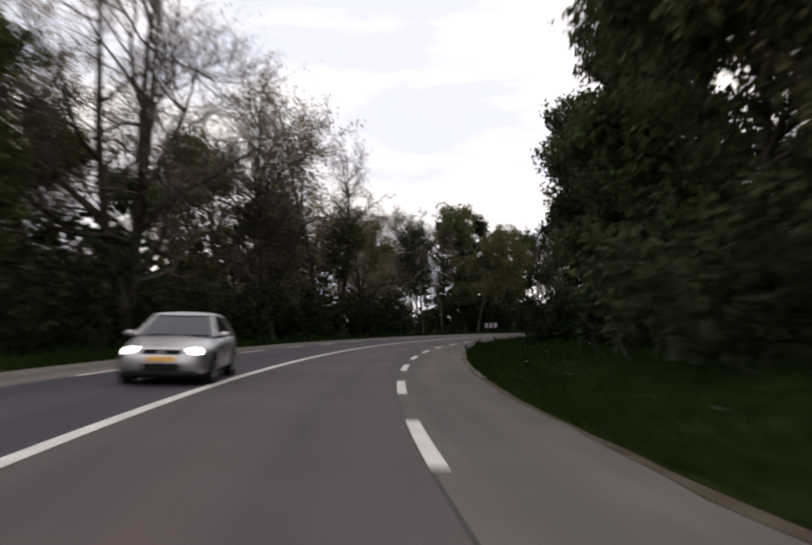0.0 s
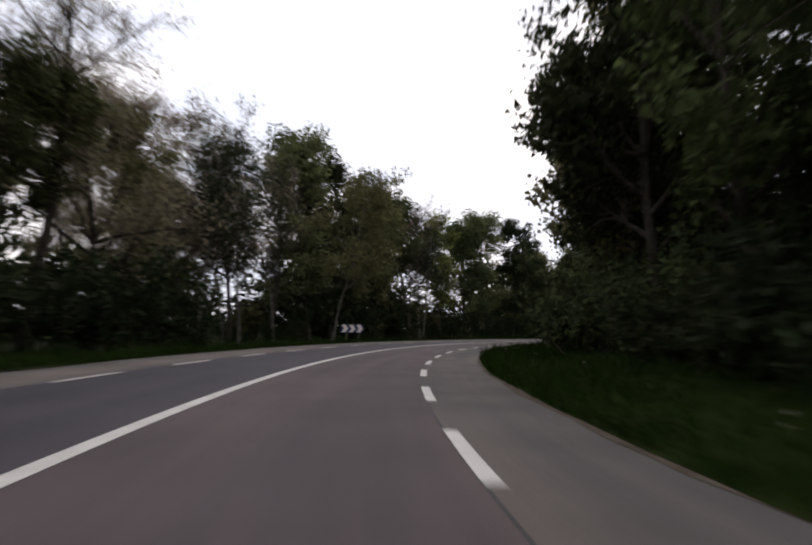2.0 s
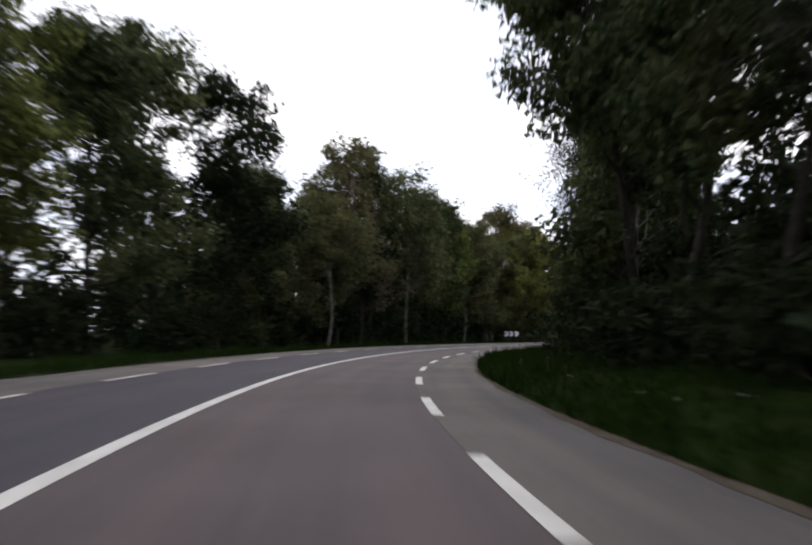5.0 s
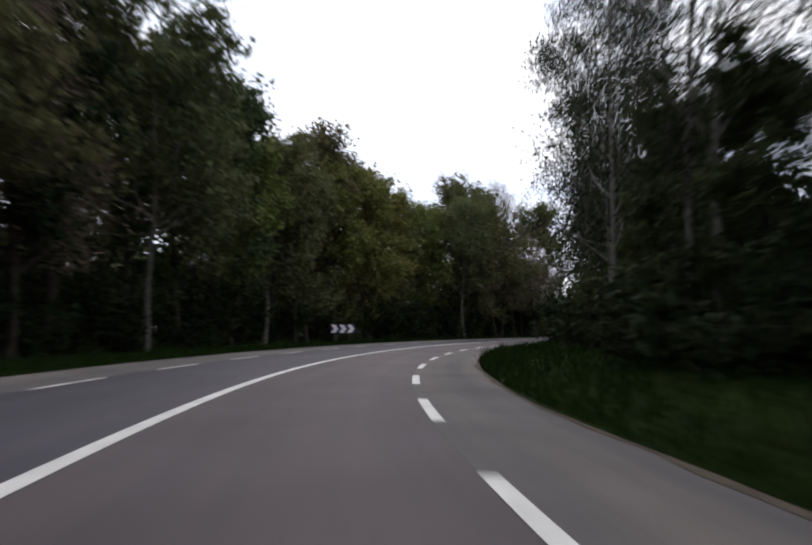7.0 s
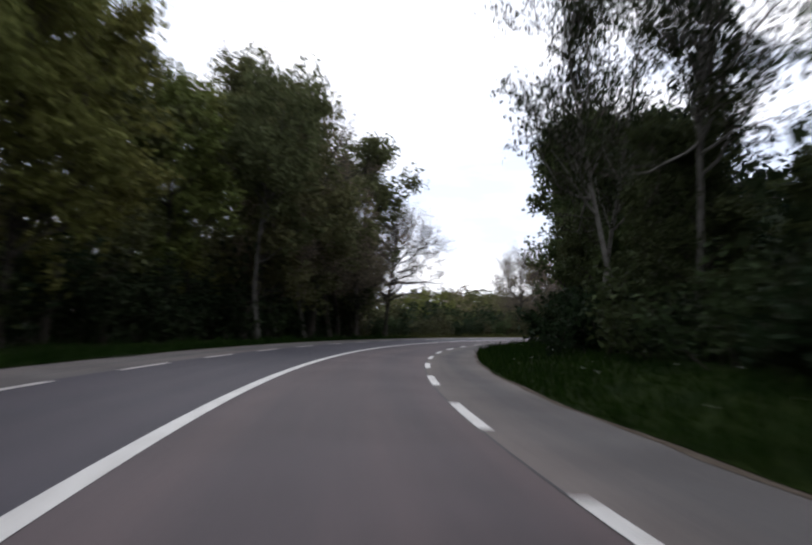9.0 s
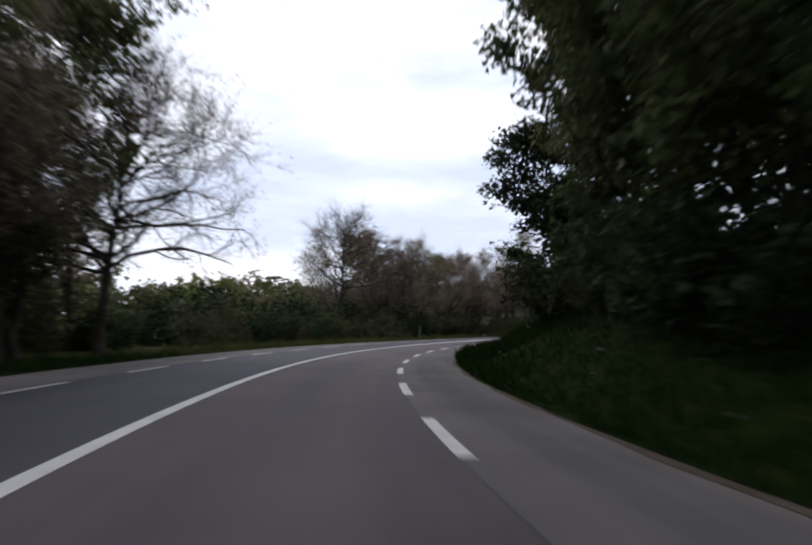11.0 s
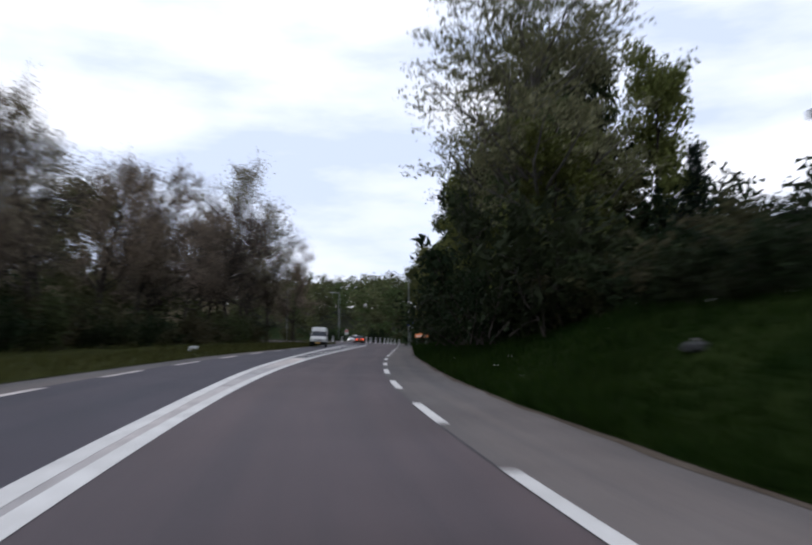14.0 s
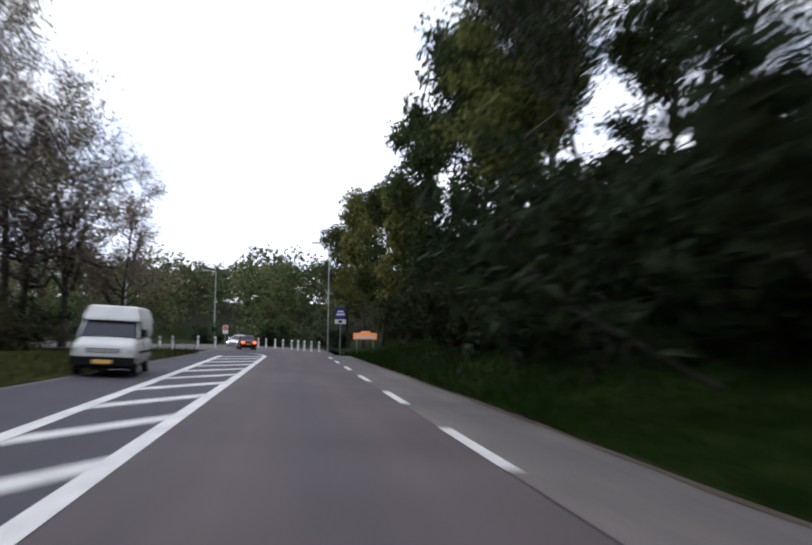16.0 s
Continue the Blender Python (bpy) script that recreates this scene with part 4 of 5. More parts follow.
def fallen_branch(s, off, turn):
    thing = new("fallen_branch")
    rng = np.random.default_rng(12)
    u = np.linspace(0, 1, 9)
    line = np.stack([u * 2.6, 0.25 * np.sin(u * 5), 0.10 + 0.62 * np.sin(u * 2.6)], 1)[None]
    rad = np.linspace(0.045, 0.015, 9)[None]
    a, d, r, _ = spawn(rng, line, rad, 5, 0.2, 0.95, 0.7)
    twig, wr = grow(rng, a, d, np.full(5, 0.5), np.full(5, 0.012), 3, 0.15, 0.1)
    child("branch", raw_mesh("branch", *joined(tubes(line, rad, 6), tubes(twig, wr, 4)), M_BARK_PALE), thing)
    x, y = on_road(s, off)
    thing.matrix_basis = pose(float(x), float(y), float(height(s, off)) - 0.06, 0, 0, turn - math.degrees(float(heading(s))))
    return tagged(thing, "pale curved dead branch lying on the grass", "branch")


fallen_branch(217.4, 6.35, 20)


def refuse_heap(seed, s, off, turn):
    """A slumped dark sack with a crumpled sheet over it."""
    rng = np.random.default_rng(seed)
    thing = new("refuse_heap")
    x, y = on_road(s, off)
    thing.matrix_basis = pose(float(x), float(y), float(height(s, off)) - 0.03, 0, 0, turn - math.degrees(float(heading(s))))
    bm = bmesh.new()
    bmesh.ops.create_icosphere(bm, subdivisions=3, radius=1.0)
    for v in bm.verts:
        k = 1 + 0.12 * math.sin(7 * v.co.x + seed) * math.cos(6 * v.co.y) + 0.05 * rng.normal()
        v.co = Vector((v.co.x * 0.36 * k, v.co.y * 0.24 * k, max(-0.02, 0.05 + v.co.z * 0.13 * k)))
    part("sack", bm, M_TYRE, thing)
    n = 7
    g = np.stack(np.meshgrid(np.linspace(-0.14, 0.14, n), np.linspace(-0.05, 0.05, n), indexing="ij"), -1).reshape(-1, 2)
    z = 0.20 - 0.5 * (g[:, 0] ** 2 + g[:, 1] ** 2) + rng.normal(0, 0.025, n * n)
    v = np.concatenate([np.column_stack([g, z]), np.column_stack([g * 0.98, z - 0.02])])
    f = np.concatenate([grid_faces(n, n), grid_faces(n, n, n * n)[:, ::-1]])
    child("sheet", raw_mesh("sheet", v, f, M_PLASTIC), thing, "crumpled white plastic sheet")
    return tagged(thing, "dark refuse sack with crumpled white plastic on the grass", "refuse")


refuse_heap(1, 290.5, 6.3, 100)
refuse_heap(2, 297.2, 6.2, 70)

# ---------------------------------------------------------------- road furniture
def box(bm, x0, x1, y0, y1, z0, z1, bevel=0.0):
    made = bmesh.ops.create_cube(bm, size=1.0, matrix=Matrix.Translation(((x0 + x1) / 2, (y0 + y1) / 2, (z0 + z1) / 2)) @ Matrix.Diagonal((x1 - x0, y1 - y0, z1 - z0, 1)))
    if bevel:
        edges = list({e for v in made["verts"] for e in v.link_edges})
        bmesh.ops.bevel(bm, geom=edges, offset=bevel, segments=2, affect="EDGES", profile=0.6)
    return bm


def boxed(*a, **k):
    return box(bmesh.new(), *a, **k)


def rod(r0, r1, z0, z1, x=0.0, y=0.0, sides=12):
    bm = bmesh.new()
    bmesh.ops.create_cone(bm, cap_ends=True, segments=sides, radius1=r0, radius2=r1, depth=z1 - z0, matrix=Matrix.Translation((x, y, (z0 + z1) / 2)))
    return bm


def stand(name, s, off, turn=0.0, lift=0.0):
    """An empty on the ground beside the road; +y runs along the road, turn is to the left."""
    x, y = on_road(s, off)
    ob = new(name)
    ob.matrix_basis = pose(float(x), float(y), float(height(s, off)) + lift, 0, 0, turn - math.degrees(float(heading(s))))
    return ob


def chevron_sign(s, off, turn, wide, low, tall):
    sign = stand("chevron_sign", s, off, turn)
    board = part("board", boxed(-wide / 2, wide / 2, -0.02, 0.02, low, low + tall, bevel=0.01), M_BLUE, sign, "dark blue sign board")
    unit_w = wide / 3
    for k in range(3):
        bm = bmesh.new()
        x0 = -wide / 2 + k * unit_w + 0.03
        t, tip = unit_w * 0.56, unit_w * 0.36
        pts = [(x0, low), (x0 + t, low), (x0 + t + tip, low + tall / 2), (x0 + t, low + tall), (x0, low + tall), (x0 + tip, low + tall / 2)]
        front = [bm.verts.new((x, -0.032, z)) for x, z in pts]
        back = [bm.verts.new((x, -0.022, z)) for x, z in pts]
        for quad in ((0, 1, 2, 5), (5, 2, 3, 4)):
            bm.faces.new([front[i] for i in quad])
            bm.faces.new([back[i] for i in reversed(quad)])
        for i in range(6):
            bm.faces.new([front[(i + 1) % 6], front[i], back[i], back[(i + 1) % 6]])
        part("chevron", bm, M_PINK, board, "white chevron arrow")
    for x in (-wide * 0.24, wide * 0.3):
        part("post", boxed(x - 0.04, x + 0.04, 0.025, 0.105, -0.3, low + tall * 0.9, bevel=0.01), M_WOOD, sign)
    return tagged(sign, "blue and white chevron bend sign on two posts", "road sign", "bend signs")


chevron_sign(98.1, -9.85, 26, 1.78, 0.76, 0.61)
chevron_sign(197.3, -10.7, 28, 1.92, 0.80, 0.64)


def bollard(s, off):
    b = stand("bollard", s, off)
    part("post", rod(0.075, 0.07, -0.1, 0.72), M_WHITE, b)
    part("band", rod(0.079, 0.078, 0.50, 0.60), M_STEEL, b, "grey reflective band")
    part("cap", rod(0.07, 0.03, 0.72, 0.77), M_WHITE, b)
    return tagged(b, "white plastic marker bollard on the junction edge", "bollard", "junction bollards")


for _s, _o in ((374.3, -8.6), (375.9, -8.1), (381.1, -7.2), (381.9, -6.1), (385.0, -5.4), (391.0, -3.5), (391.6, -2.9), (390.3, -2.1), (388.9, -1.45), (387.0, -0.75), (385.4, -0.25), (383.9, 0.2), (383.2, 0.7), (382.5, 1.25)):
    bollard(_s, _o)


def lamp_post(s, off, tall, turn):
    lamp = stand("street_lamp", s, off, turn)
    part("pole", rod(0.075, 0.045, -0.2, tall), M_STEEL, lamp)
    part("arm", boxed(-0.03, 1.1, -0.03, 0.03, tall - 0.05, tall + 0.02, bevel=0.01), M_STEEL, lamp)
    head = part("head", boxed(0.9, 1.6, -0.13, 0.13, tall - 0.03, tall + 0.1, bevel=0.04), M_STEEL, lamp)
    part("diffuser", boxed(1.0, 1.5, -0.1, 0.1, tall - 0.06, tall - 0.031, bevel=0.01), M_LAMP, head, "unlit glass diffuser")
    return tagged(lamp, "tall thin grey street lamp, not lit", "street lamp", "street lamps")


lamp_post(396.5, 2.5, 9.8, 180)
lamp_post(417.2, -9.8, 8.4, 180)
lamp_post(401, -16.4, 8.0, 0)


def junction_signs():
    sign = stand("info_sign", 382.2, 2.75, 0)
    part("post", rod(0.035, 0.035, -0.2, 3.2, 0, 0.04), M_STEEL, sign)
    panel = part("panel", boxed(-0.42, 0.42, -0.02, 0.02, 2.5, 3.35, bevel=0.02), M_BLUE, sign, "square blue panel")
    part("symbol", boxed(-0.3, 0.3, -0.03, -0.021, 2.75, 2.88), M_WHITE, panel, "pale bar of unreadable marks")
    part("symbol", boxed(-0.22, 0.22, -0.03, -0.021, 2.97, 3.08), M_WHITE, panel, "pale bar of unreadable marks")
    plate = part("plate", boxed(-0.42, 0.42, -0.02, 0.02, 2.12, 2.46, bevel=0.02), M_WHITE, sign, "small white lower plate")
    part("symbol", boxed(-0.12, 0.12, -0.03, -0.021, 2.2, 2.38), M_BLACK, plate, "dark unreadable mark")
    tagged(sign, "square blue road sign with white plate on a grey post", "road sign")
    sign = stand("works_sign", 377.1, 4.1, 0)
    part("board", boxed(-0.78, 0.78, -0.03, 0.03, 1.05, 1.48, bevel=0.02), M_ORANGE, sign, "orange board with a slight added glow")
    part("symbol", boxed(-0.6, 0.6, -0.04, -0.031, 1.12, 1.30), M_PINK, sign, "pale bar of unreadable writing")
    part("crest", boxed(-0.3, 0.35, -0.03, 0.03, 1.485, 1.6, bevel=0.02), M_ORANGE, sign)
    for x in (-0.55, 0.55):
        part("leg", boxed(x - 0.03, x + 0.03, 0.03, 0.07, -0.2, 1.4, bevel=0.008), M_STEEL, sign)
    tagged(sign, "low bright orange temporary road sign on the verge", "road sign")
    sign = stand("warning_sign", 399.2, -6.95, 0)
    part("post", rod(0.035, 0.035, -0.2, 1.75, 0, 0.04), M_STEEL, sign)
    part("panel", boxed(-0.24, 0.24, -0.02, 0.02, 0.98, 1.74, bevel=0.02), M_WHITE, sign, "small pale panel")
    bm = bmesh.new()
    bmesh.ops.create_cone(bm, cap_ends=True, segments=20, radius1=0.2, radius2=0.2, depth=0.014, matrix=Matrix.Translation((0, -0.029, 1.48)) @ Matrix.Rotation(radians(90), 4, "X"))
    part("disc", bm, M_RED, sign, "round red and orange sign face")
    part("symbol", boxed(-0.1, 0.1, -0.046, -0.037, 1.45, 1.51), M_PINK, sign, "pale bar on the disc")
    tagged(sign, "small round red sign on a pale panel at the junction", "road sign")
    post = stand("marker_post", 307.8, -11.4, 0)
    part("post", rod(0.06, 0.05, -0.2, 1.5), M_WOOD, post)
    tagged(post, "thin weathered wooden post on the far verge", "post")
    stone = stand("marker_stone", 322.4, -8.25, 0)
    part("stone", boxed(-0.2, 0.2, -0.15, 0.15, -0.1, 0.28, bevel=0.05), M_WHITE, stone)
    tagged(stone, "small white marker stone in the grass", "marker stone")


junction_signs()


# ---------------------------------------------------------------- black building above the bank
def black_building():
    house = new("building")
    house.matrix_basis = pose(193.4, 135.4, 0, 0, 0, math.degrees(math.atan2(5.76, -20.7)))
    long, deep, top = 36.0, 14.0, 5.83
    # local x runs back along the road, local y away from it
    part("wall", boxed(0, long, 0, 0.25, 0.5, top - 0.2), M_CLAD, house, "long black front wall")
    part("wall", boxed(0, 0.25, 0.252, deep, 0.5, top - 0.2), M_CLAD, house, "black end wall")
    part("wall", boxed(0.252, long, deep - 0.25, deep, 0.5, top - 0.2), M_CLAD, house)
    part("wall", boxed(long + 0.002, long + 0.25, 0, deep, 0.5, top - 0.2), M_CLAD, house)
    part("roof", boxed(-0.12, long + 0.35, -0.12, deep + 0.1, top - 0.198, top, bevel=0.02), M_CLAD, house, "flat black roof edge")
    rib = bpy.data.meshes.new("cladding_rib")
    bm = boxed(-0.03, 0.03, -0.035, -0.002, 0.5, top - 0.21)
    bm.to_mesh(rib)
    bm.free()
    rib.materials.append(M_CLAD)
    for k in range(60):
        child("cladding_rib", rib, house).location = (0.3 + 0.6 * k, 0, 0)
    tagged(house, "long low black metal-clad building above the bank", "building")


black_building()


def shed():
    """A low grey outbuilding beyond the end of the black building."""
    house = new("shed")
    house.matrix_basis = pose(193.4, 135.4, 0, 0, 0, math.degrees(math.atan2(5.76, -20.7))) @ pose(-11.0, 4.7, 0)
    part("wall", boxed(0, 7.4, 0, 0.2, 0.8, 4.7), M_PLASTER, house)
    part("wall", boxed(0, 0.2, 0.202, 4.4, 0.8, 4.7), M_PLASTER, house)
    part("wall", boxed(7.2, 7.4, 0.202, 4.4, 0.8, 4.7), M_PLASTER, house)
    part("wall", boxed(0.202, 7.198, 4.2, 4.4, 0.8, 4.7), M_PLASTER, house)
    bm = boxed(-0.25, 7.65, -0.3, 4.7, 4.702, 4.86, bevel=0.02)
    for v in bm.verts:
        v.co.z += 0.12 * max(0.0, v.co.y)
    part("roof", bm, M_CLAD, house, "dark sloping roof")
    tagged(house, "low grey plastered outbuilding with a dark roof", "outbuilding")


shed()


# ---------------------------------------------------------------- vehicles
def loft(rings):
    bm = bmesh.new()
    rows = [[bm.verts.new(p) for p in ring] for ring in rings]
    n = len(rows[0])
    for a, b in zip(rows, rows[1:]):
        for i in range(n):
            bm.faces.new([a[i], a[(i + 1) % n], b[(i + 1) % n], b[i]])
    bm.faces.new(rows[0][::-1])
    bm.faces.new(rows[-1])
    bmesh.ops.recalc_face_normals(bm, faces=bm.faces[:])
    for f in bm.faces:
        f.smooth = True
    return bm


def hull(stations):
    """Rounded body sections: (x, half width, low z, high z)."""
    rings = []
    for x, w, z0, z1 in stations:
        h = z1 - z0
        half = [(w * 0.80, z0), (w * 0.97, z0 + h * 0.12), (w, z0 + h * 0.45), (w * 0.985, z0 + h * 0.72), (w * 0.93, z0 + h * 0.92), (w * 0.78, z1), (w * 0.3, z1 + 0.02)]
        rings.append([(x, y, z) for y, z in half] + [(x, -y, z) for y, z in reversed(half)])
    return loft(rings)


def ellipsoid(x, y, z, a, b, c):
    bm = bmesh.new()
    bmesh.ops.create_uvsphere(bm, u_segments=16, v_segments=10, radius=1, matrix=Matrix.Translation((x, y, z)) @ Matrix.Diagonal((a, b, c, 1)))
    for f in bm.faces:
        f.smooth = True
    return bm


def disc_y(r, y0, y1, x, z, bevel=0.0):
    bm = bmesh.new()
    bmesh.ops.create_cone(bm, cap_ends=True, segments=24, radius1=r, radius2=r, depth=y1 - y0, matrix=Matrix.Translation((x, (y0 + y1) / 2, z)) @ Matrix.Rotation(radians(90), 4, "X"))
    if bevel:
        bmesh.ops.bevel(bm, geom=[e for e in bm.edges if abs(e.verts[0].co.y - e.verts[1].co.y) < 1e-4], offset=bevel, segments=2, affect="EDGES")
    return bm


def wheels(car, front, rear, w, r):
    for x in (front, rear):
        for side in (-1, 1):
            y = side * (w - 0.09)
            wheel = part("wheel", disc_y(r, y - 0.1, y + 0.1, x, r, 0.03), M_TYRE, car, "black tyre")
            part("rim", disc_y(r * 0.62, y + side * 0.101 - 0.012, y + side * 0.101 + 0.012, x, r), M_STEEL, wheel, "grey wheel rim")


def cabin(car, base, roof, paint, glass_label):
    """Glasshouse between a sill rectangle and a roof rectangle: (front x, rear x, half width, z)."""
    (bf, br, bw, bz), (rf, rr, rw, rz) = base, roof
    low = [(bf, bw * 0.9, bz), (bf - 0.12, bw, bz), (br, bw, bz), (br, -bw, bz), (bf - 0.12, -bw, bz), (bf, -bw * 0.9, bz)]
    high = [(rf, rw * 0.9, rz), (rf - 0.1, rw, rz), (rr, rw, rz), (rr, -rw, rz), (rf - 0.1, -rw, rz), (rf, -rw * 0.9, rz)]
    bm = loft([low, high])
    for f in bm.faces:
        f.smooth = False
    part("glass", bm, M_GLASS, car, glass_label)
    part("roof", hull([(rf + 0.02, rw * 0.93, rz - 0.03, rz + 0.03), (rf - 0.15, rw * 1.02, rz - 0.03, rz + 0.055), ((rf + rr) / 2, rw * 1.03, rz - 0.03, rz + 0.075), (rr + 0.15, rw * 1.01, rz - 0.03, rz + 0.05), (rr - 0.03, rw * 0.93, rz - 0.03, rz + 0.02)]), paint, car)
    for a, b in ((low[1], high[1]), (low[2], high[2]), (low[3], high[3]), (low[4], high[4])):
        for (p, q) in ((a, b),):
            d = Vector(q) - Vector(p)
            bm = bmesh.new()
            bmesh.ops.create_cone(bm, cap_ends=True, segments=8, radius1=0.038, radius2=0.032, depth=d.length, matrix=Matrix.Translation((Vector(p) + Vector(q)) / 2) @ d.to_track_quat("Z", "Y").to_matrix().to_4x4())
            part("pillar", bm, paint, car)
    mid = ((bf + br) / 2 - 0.1, (rf + rr) / 2 - 0.1)
    for side in (-1, 1):
        d = Vector((mid[1], side * rw, rz)) - Vector((mid[0], side * bw, bz))
        bm = bmesh.new()
        bmesh.ops.create_cone(bm, cap_ends=True, segments=8, radius1=0.045, radius2=0.04, depth=d.length, matrix=Matrix.Translation(Vector((mid[0], side * bw, bz)) + d / 2) @ d.to_track_quat("Z", "Y").to_matrix().to_4x4())
        part("pillar", bm, M_BLACK, car, "dark door pillar")


def vehicle(name, s, off, turn):
    """An empty on the road whose +x is the vehicle's front; turn 0 drives along with the road, 180 comes towards."""
    x, y = on_road(s, off)
    ob = new(name)
    tilt = math.degrees(math.atan(float(bank(s)))) * math.cos(radians(turn))
    ob.matrix_basis = pose(float(x), float(y), float(height(s, off)) + 0.004, 0, 0, 90 - math.degrees(float(heading(s))) + turn) @ pose(0, 0, 0, tilt)
    return ob


def silver_car():
    car = vehicle("car", 15.2, -2.98, 180 + 5)
    car.scale = (0.95, 0.95, 0.885)
    part("body", hull([(2.08, 0.50, 0.30, 0.60), (2.02, 0.68, 0.22, 0.68), (1.85, 0.79, 0.18, 0.74), (1.45, 0.84, 0.18, 0.84), (0.95, 0.86, 0.18, 0.94), (0, 0.86, 0.18, 0.96), (-1.2, 0.86, 0.18, 0.98), (-1.8, 0.82, 0.22, 1.0), (-2.08, 0.68, 0.32, 0.94)]), M_SILVER, car)
    cabin(car, (0.98, -1.72, 0.77, 0.94), (0.22, -1.15, 0.57, 1.40), M_SILVER, "dark tinted windows")
    for side in (-1, 1):
        part("headlight", ellipsoid(1.91, side * 0.55, 0.645, 0.14, 0.165, 0.105), M_HEADLIGHT, car, "bright lit headlight")
        part("wheel_arch", disc_y(0.37, side * 0.80 - 0.05, side * 0.80 + 0.062, 1.32, 0.30), M_BLACK, car, "dark wheel arch")
        part("wheel_arch", disc_y(0.37, side * 0.80 - 0.05, side * 0.80 + 0.062, -1.25, 0.30), M_BLACK, car, "dark wheel arch")
        part("door_line", boxed(0.30, 0.32, side * 0.863 - 0.004, side * 0.863 + 0.004, 0.30, 0.92), M_BLACK, car, "thin dark door gap")
        part("mirror", ellipsoid(0.70, side * 0.92, 1.0, 0.07, 0.10, 0.065), M_SILVER, car)
        part("fog_lamp", ellipsoid(1.99, side * 0.58, 0.34, 0.05, 0.08, 0.05), M_BLACK, car, "dark fog lamp recess")
    part("grille", boxed(1.90, 2.085, -0.36, 0.36, 0.60, 0.70, bevel=0.02), M_BLACK, car, "black radiator grille")
    part("intake", boxed(1.9, 2.10, -0.34, 0.34, 0.29, 0.425, bevel=0.02), M_BLACK, car, "black lower air intake")
    part("number_plate", boxed(2.06, 2.11, -0.26, 0.26, 0.465, 0.565, bevel=0.006), M_PLATE, car, "yellow number plate")
    part("badge", boxed(2.086, 2.10, -0.06, 0.06, 0.625, 0.675, bevel=0.004), M_STEEL, car, "small chrome badge")
    for side in (-1, 1):
        part("wiper", boxed(0.90, 0.94, 0.06 + 0.32 * side - 0.28, 0.06 + 0.32 * side + 0.28, 0.965, 0.985, bevel=0.004), M_BLACK, car, "black wiper arm")
    part("bumper_lip", boxed(1.80, 2.10, -0.66, 0.66, 0.19, 0.27, bevel=0.03), M_BLACK, car, "dark lower bumper edge")
    part("underside", boxed(-1.9, 1.9, -0.72, 0.72, 0.14, 0.24), M_BLACK, car, "dark underbody")
    wheels(car, 1.32, -1.25, 0.84, 0.30)
    tagged(car, "silver family hatchback with lit headlights in the far lane", "car")


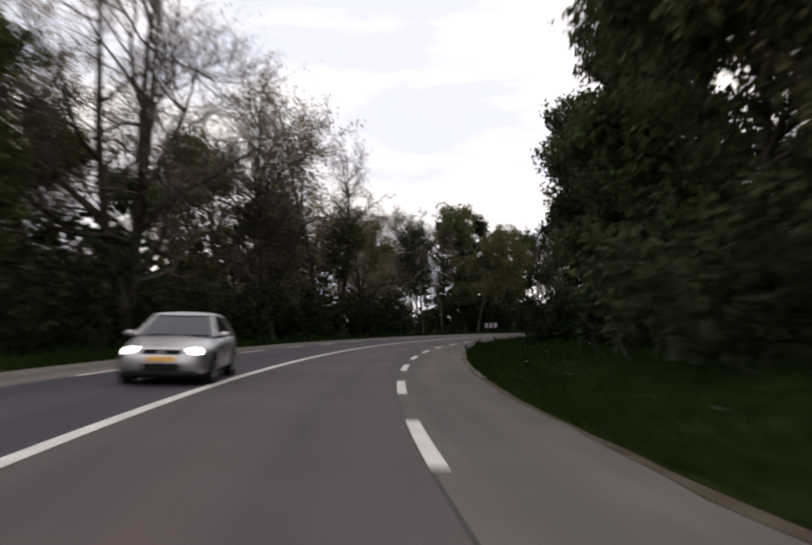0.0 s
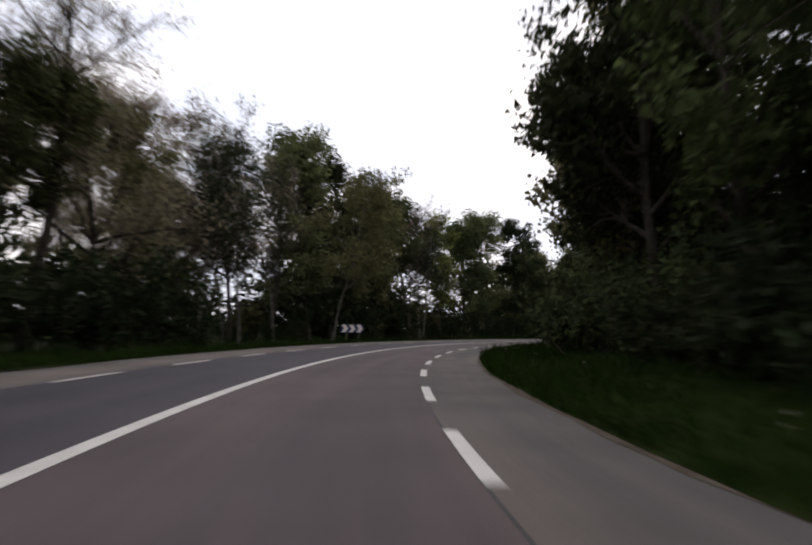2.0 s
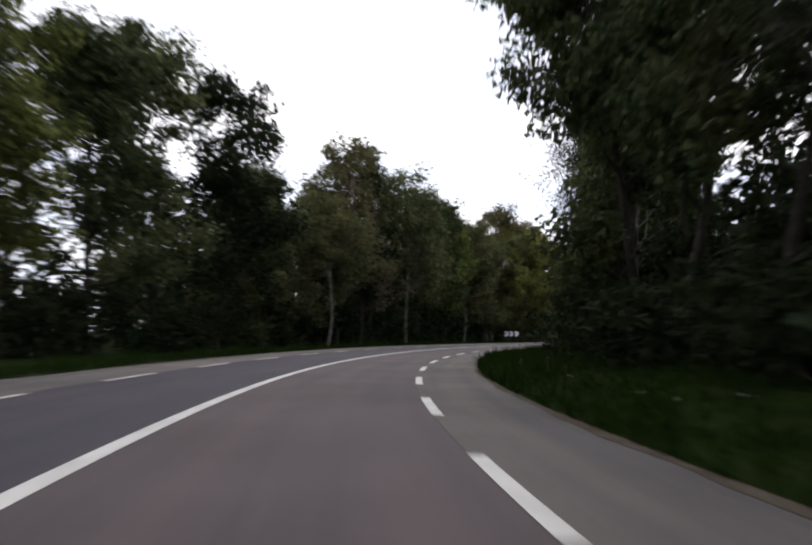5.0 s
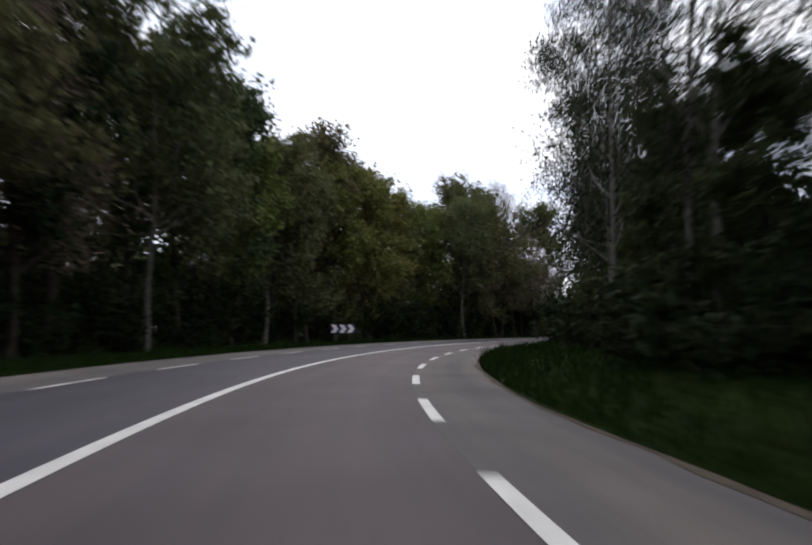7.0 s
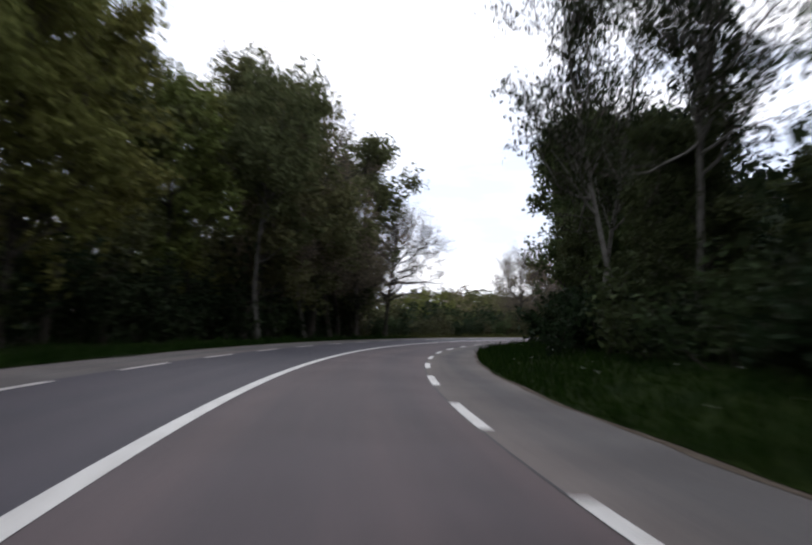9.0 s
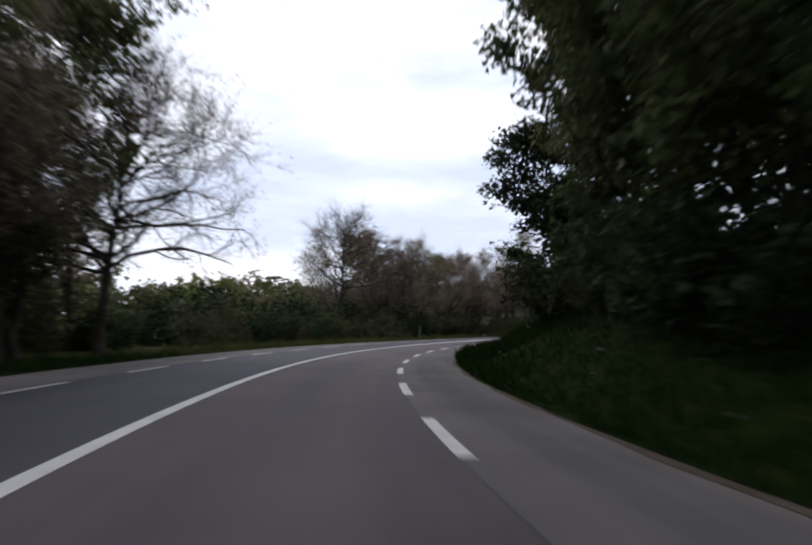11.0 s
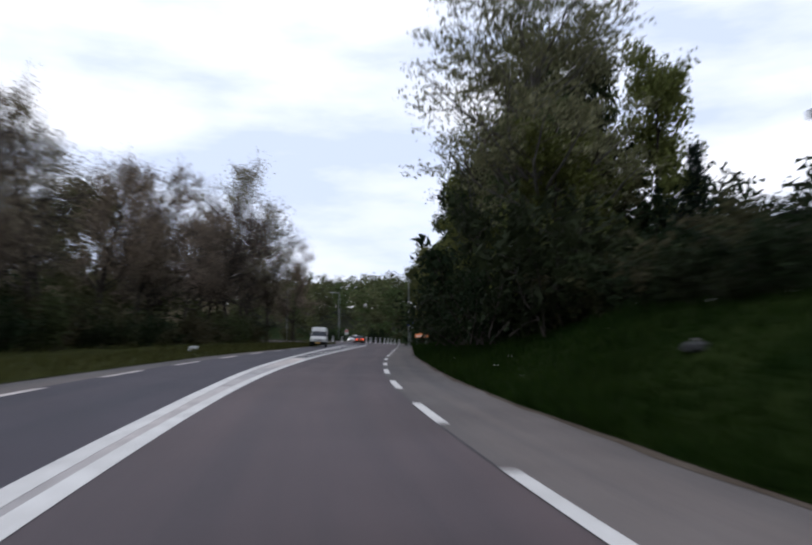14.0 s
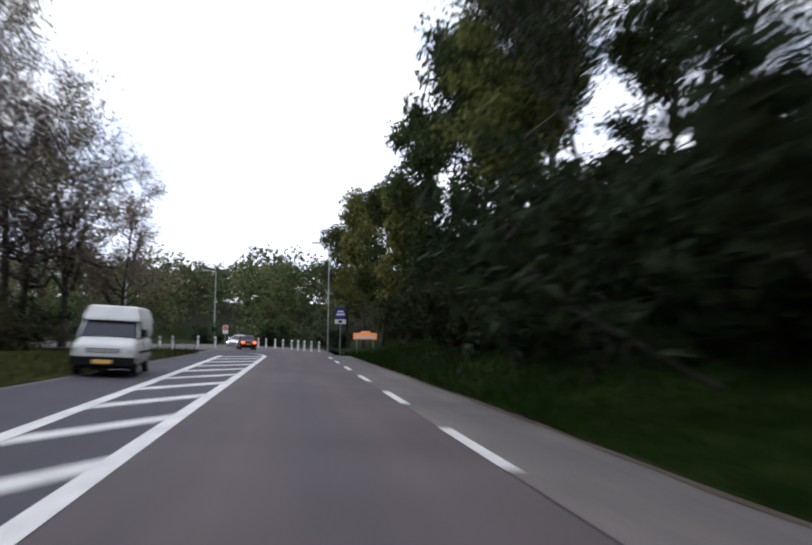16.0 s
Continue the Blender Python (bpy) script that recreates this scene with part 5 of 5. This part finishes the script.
def white_van():
    van = vehicle("van", 345.9, -4.82, 180 + 5)
    van.scale = (0.73, 0.69, 0.65)
    part("body", hull([(2.42, 0.74, 0.42, 0.95), (2.36, 0.90, 0.36, 1.04), (2.2, 0.95, 0.34, 1.12), (1.62, 0.97, 0.34, 1.30), (0.9, 0.97, 0.34, 1.34), (-2.2, 0.97, 0.36, 1.36), (-2.42, 0.92, 0.42, 1.34)]), M_VAN, van)
    part("cargo_box", hull([(0.62, 0.94, 1.28, 1.99), (-0.2, 0.95, 1.28, 2.02), (-2.2, 0.95, 1.28, 2.02), (-2.40, 0.90, 1.28, 1.98)]), M_VAN, van)
    bm = loft([[(1.34, 0.86, 1.90), (-2.38, 0.94, 1.90), (-2.38, -0.94, 1.90), (1.34, -0.86, 1.90)], [(1.30, 0.86, 1.98), (-2.40, 0.94, 1.98), (-2.40, -0.94, 1.98), (1.30, -0.86, 1.98)], [(1.04, 0.76, 2.36), (-2.34, 0.80, 2.40), (-2.34, -0.80, 2.40), (1.04, -0.76, 2.36)], [(0.90, 0.68, 2.41), (-2.26, 0.70, 2.45), (-2.26, -0.70, 2.45), (0.90, -0.68, 2.41)]])
    for f in bm.faces:
        f.smooth = False
    part("high_roof", bm, M_VAN, van, "raised off-white roof with sloping sides")
    cabin(van, (1.66, 0.2, 0.91, 1.28), (1.22, 0.2, 0.82, 1.90), M_VAN, "dark windscreen and cab windows")
    part("door_line", boxed(0.72, 0.74, 0.968, 0.976, 0.45, 1.30), M_BLACK, van, "thin dark door gap")
    part("door_line", boxed(0.72, 0.74, -0.976, -0.968, 0.45, 1.30), M_BLACK, van, "thin dark door gap")
    part("grille", boxed(2.33, 2.40, -0.52, 0.52, 0.72, 0.96, bevel=0.02), M_LAMP, van, "grey plastic grille panel")
    for y in (-0.4, 0.3):
        part("wiper", boxed(1.66, 1.69, y - 0.3, y + 0.3, 1.31, 1.335, bevel=0.004), M_BLACK, van, "black wiper arm")
    for side in (-1, 1):
        part("headlight", boxed(2.36, 2.41, side * 0.68 - 0.14, side * 0.68 + 0.14, 0.78, 0.93, bevel=0.015), M_LAMP, van, "unlit square headlight")
        part("mirror", boxed(1.3, 1.38, side * 1.06 - 0.09, side * 1.06 + 0.09, 1.34, 1.62, bevel=0.02), M_BLACK, van, "black door mirror")
    for k in range(3):
        part("grille_slat", boxed(2.38, 2.425, -0.5, 0.5, 0.78 + 0.06 * k, 0.81 + 0.06 * k, bevel=0.006), M_BLACK, van, "dark grille slat")
    part("bumper", boxed(2.25, 2.52, -0.95, 0.95, 0.34, 0.66, bevel=0.05), M_BLACK, van, "black plastic bumper")
    part("number_plate", boxed(2.52, 2.54, -0.28, 0.28, 0.43, 0.56, bevel=0.005), M_PLATE, van, "yellow number plate")
    part("side_strip", boxed(-2.2, 1.5, -0.985, -0.955, 0.78, 0.86, bevel=0.008), M_BLACK, van, "black rubbing strip")
    part("side_strip", boxed(-2.2, 1.5, 0.955, 0.985, 0.78, 0.86, bevel=0.008), M_BLACK, van, "black rubbing strip")
    part("underside", boxed(-2.2, 2.2, -0.8, 0.8, 0.26, 0.38), M_BLACK, van, "dark underbody")
    wheels(van, 1.55, -1.45, 0.95, 0.33)
    tagged(van, "off-white high-roofed delivery van with black bumper", "van")


def red_car():
    car = vehicle("car", 378.8, -3.75, 9)
    car.scale = (0.72, 0.66, 0.64)
    part("body", hull([(2.05, 0.55, 0.3, 0.62), (1.9, 0.76, 0.2, 0.72), (1.3, 0.83, 0.18, 0.86), (0.8, 0.84, 0.18, 0.92), (-1.2, 0.84, 0.18, 0.96), (-1.85, 0.80, 0.22, 0.98), (-2.05, 0.70, 0.3, 0.92)]), M_REDCAR, car)
    cabin(car, (0.9, -1.75, 0.76, 0.92), (0.15, -1.2, 0.57, 1.38), M_REDCAR, "dark tinted windows")
    for side in (-1, 1):
        part("tail_light", boxed(-2.07, -1.95, side * 0.56 - 0.16, side * 0.56 + 0.16, 0.66, 0.86, bevel=0.03), M_TAIL, car, "glowing red tail light")
        part("mirror", ellipsoid(0.65, side * 0.93, 0.97, 0.07, 0.1, 0.07), M_REDCAR, car)
    part("number_plate", boxed(-2.09, -2.05, -0.26, 0.26, 0.55, 0.65, bevel=0.005), M_PLATE, car, "pale number plate")
    part("bumper", boxed(-2.1, -1.9, -0.72, 0.72, 0.3, 0.46, bevel=0.05), M_BLACK, car, "dark bumper")
    wheels(car, 1.3, -1.25, 0.82, 0.30)
    tagged(car, "dark red hatchback with glowing tail lights entering the junction", "car")


def white_car():
    car = vehicle("car", 386.0, -4.75, 165)
    car.scale = (0.72, 0.66, 0.64)
    part("body", hull([(2.0, 0.55, 0.3, 0.62), (1.85, 0.76, 0.2, 0.72), (1.3, 0.82, 0.18, 0.84), (0.8, 0.83, 0.18, 0.92), (-1.2, 0.83, 0.18, 0.96), (-1.85, 0.80, 0.22, 0.98), (-2.0, 0.70, 0.3, 0.92)]), M_WHITE, car)
    cabin(car, (0.9, -1.7, 0.75, 0.92), (0.15, -1.2, 0.57, 1.38), M_WHITE, "dark windows")
    for side in (-1, 1):
        part("headlight", ellipsoid(1.83, side * 0.56, 0.62, 0.12, 0.18, 0.1), M_HEADLIGHT, car, "bright lit headlight")
    part("grille", boxed(1.9, 2.03, -0.36, 0.36, 0.45, 0.58, bevel=0.015), M_BLACK, car, "black radiator grille")
    wheels(car, 1.3, -1.25, 0.81, 0.30)
    tagged(car, "small white car with lit headlights at the junction", "car")


silver_car()
white_van()
red_car()
white_car()

for _pick in KINDS.values():
    for _ob in _pick:
        if _ob.name not in _used:
            for _o in (*_ob.children_recursive, _ob):
                bpy.data.objects.remove(_o)
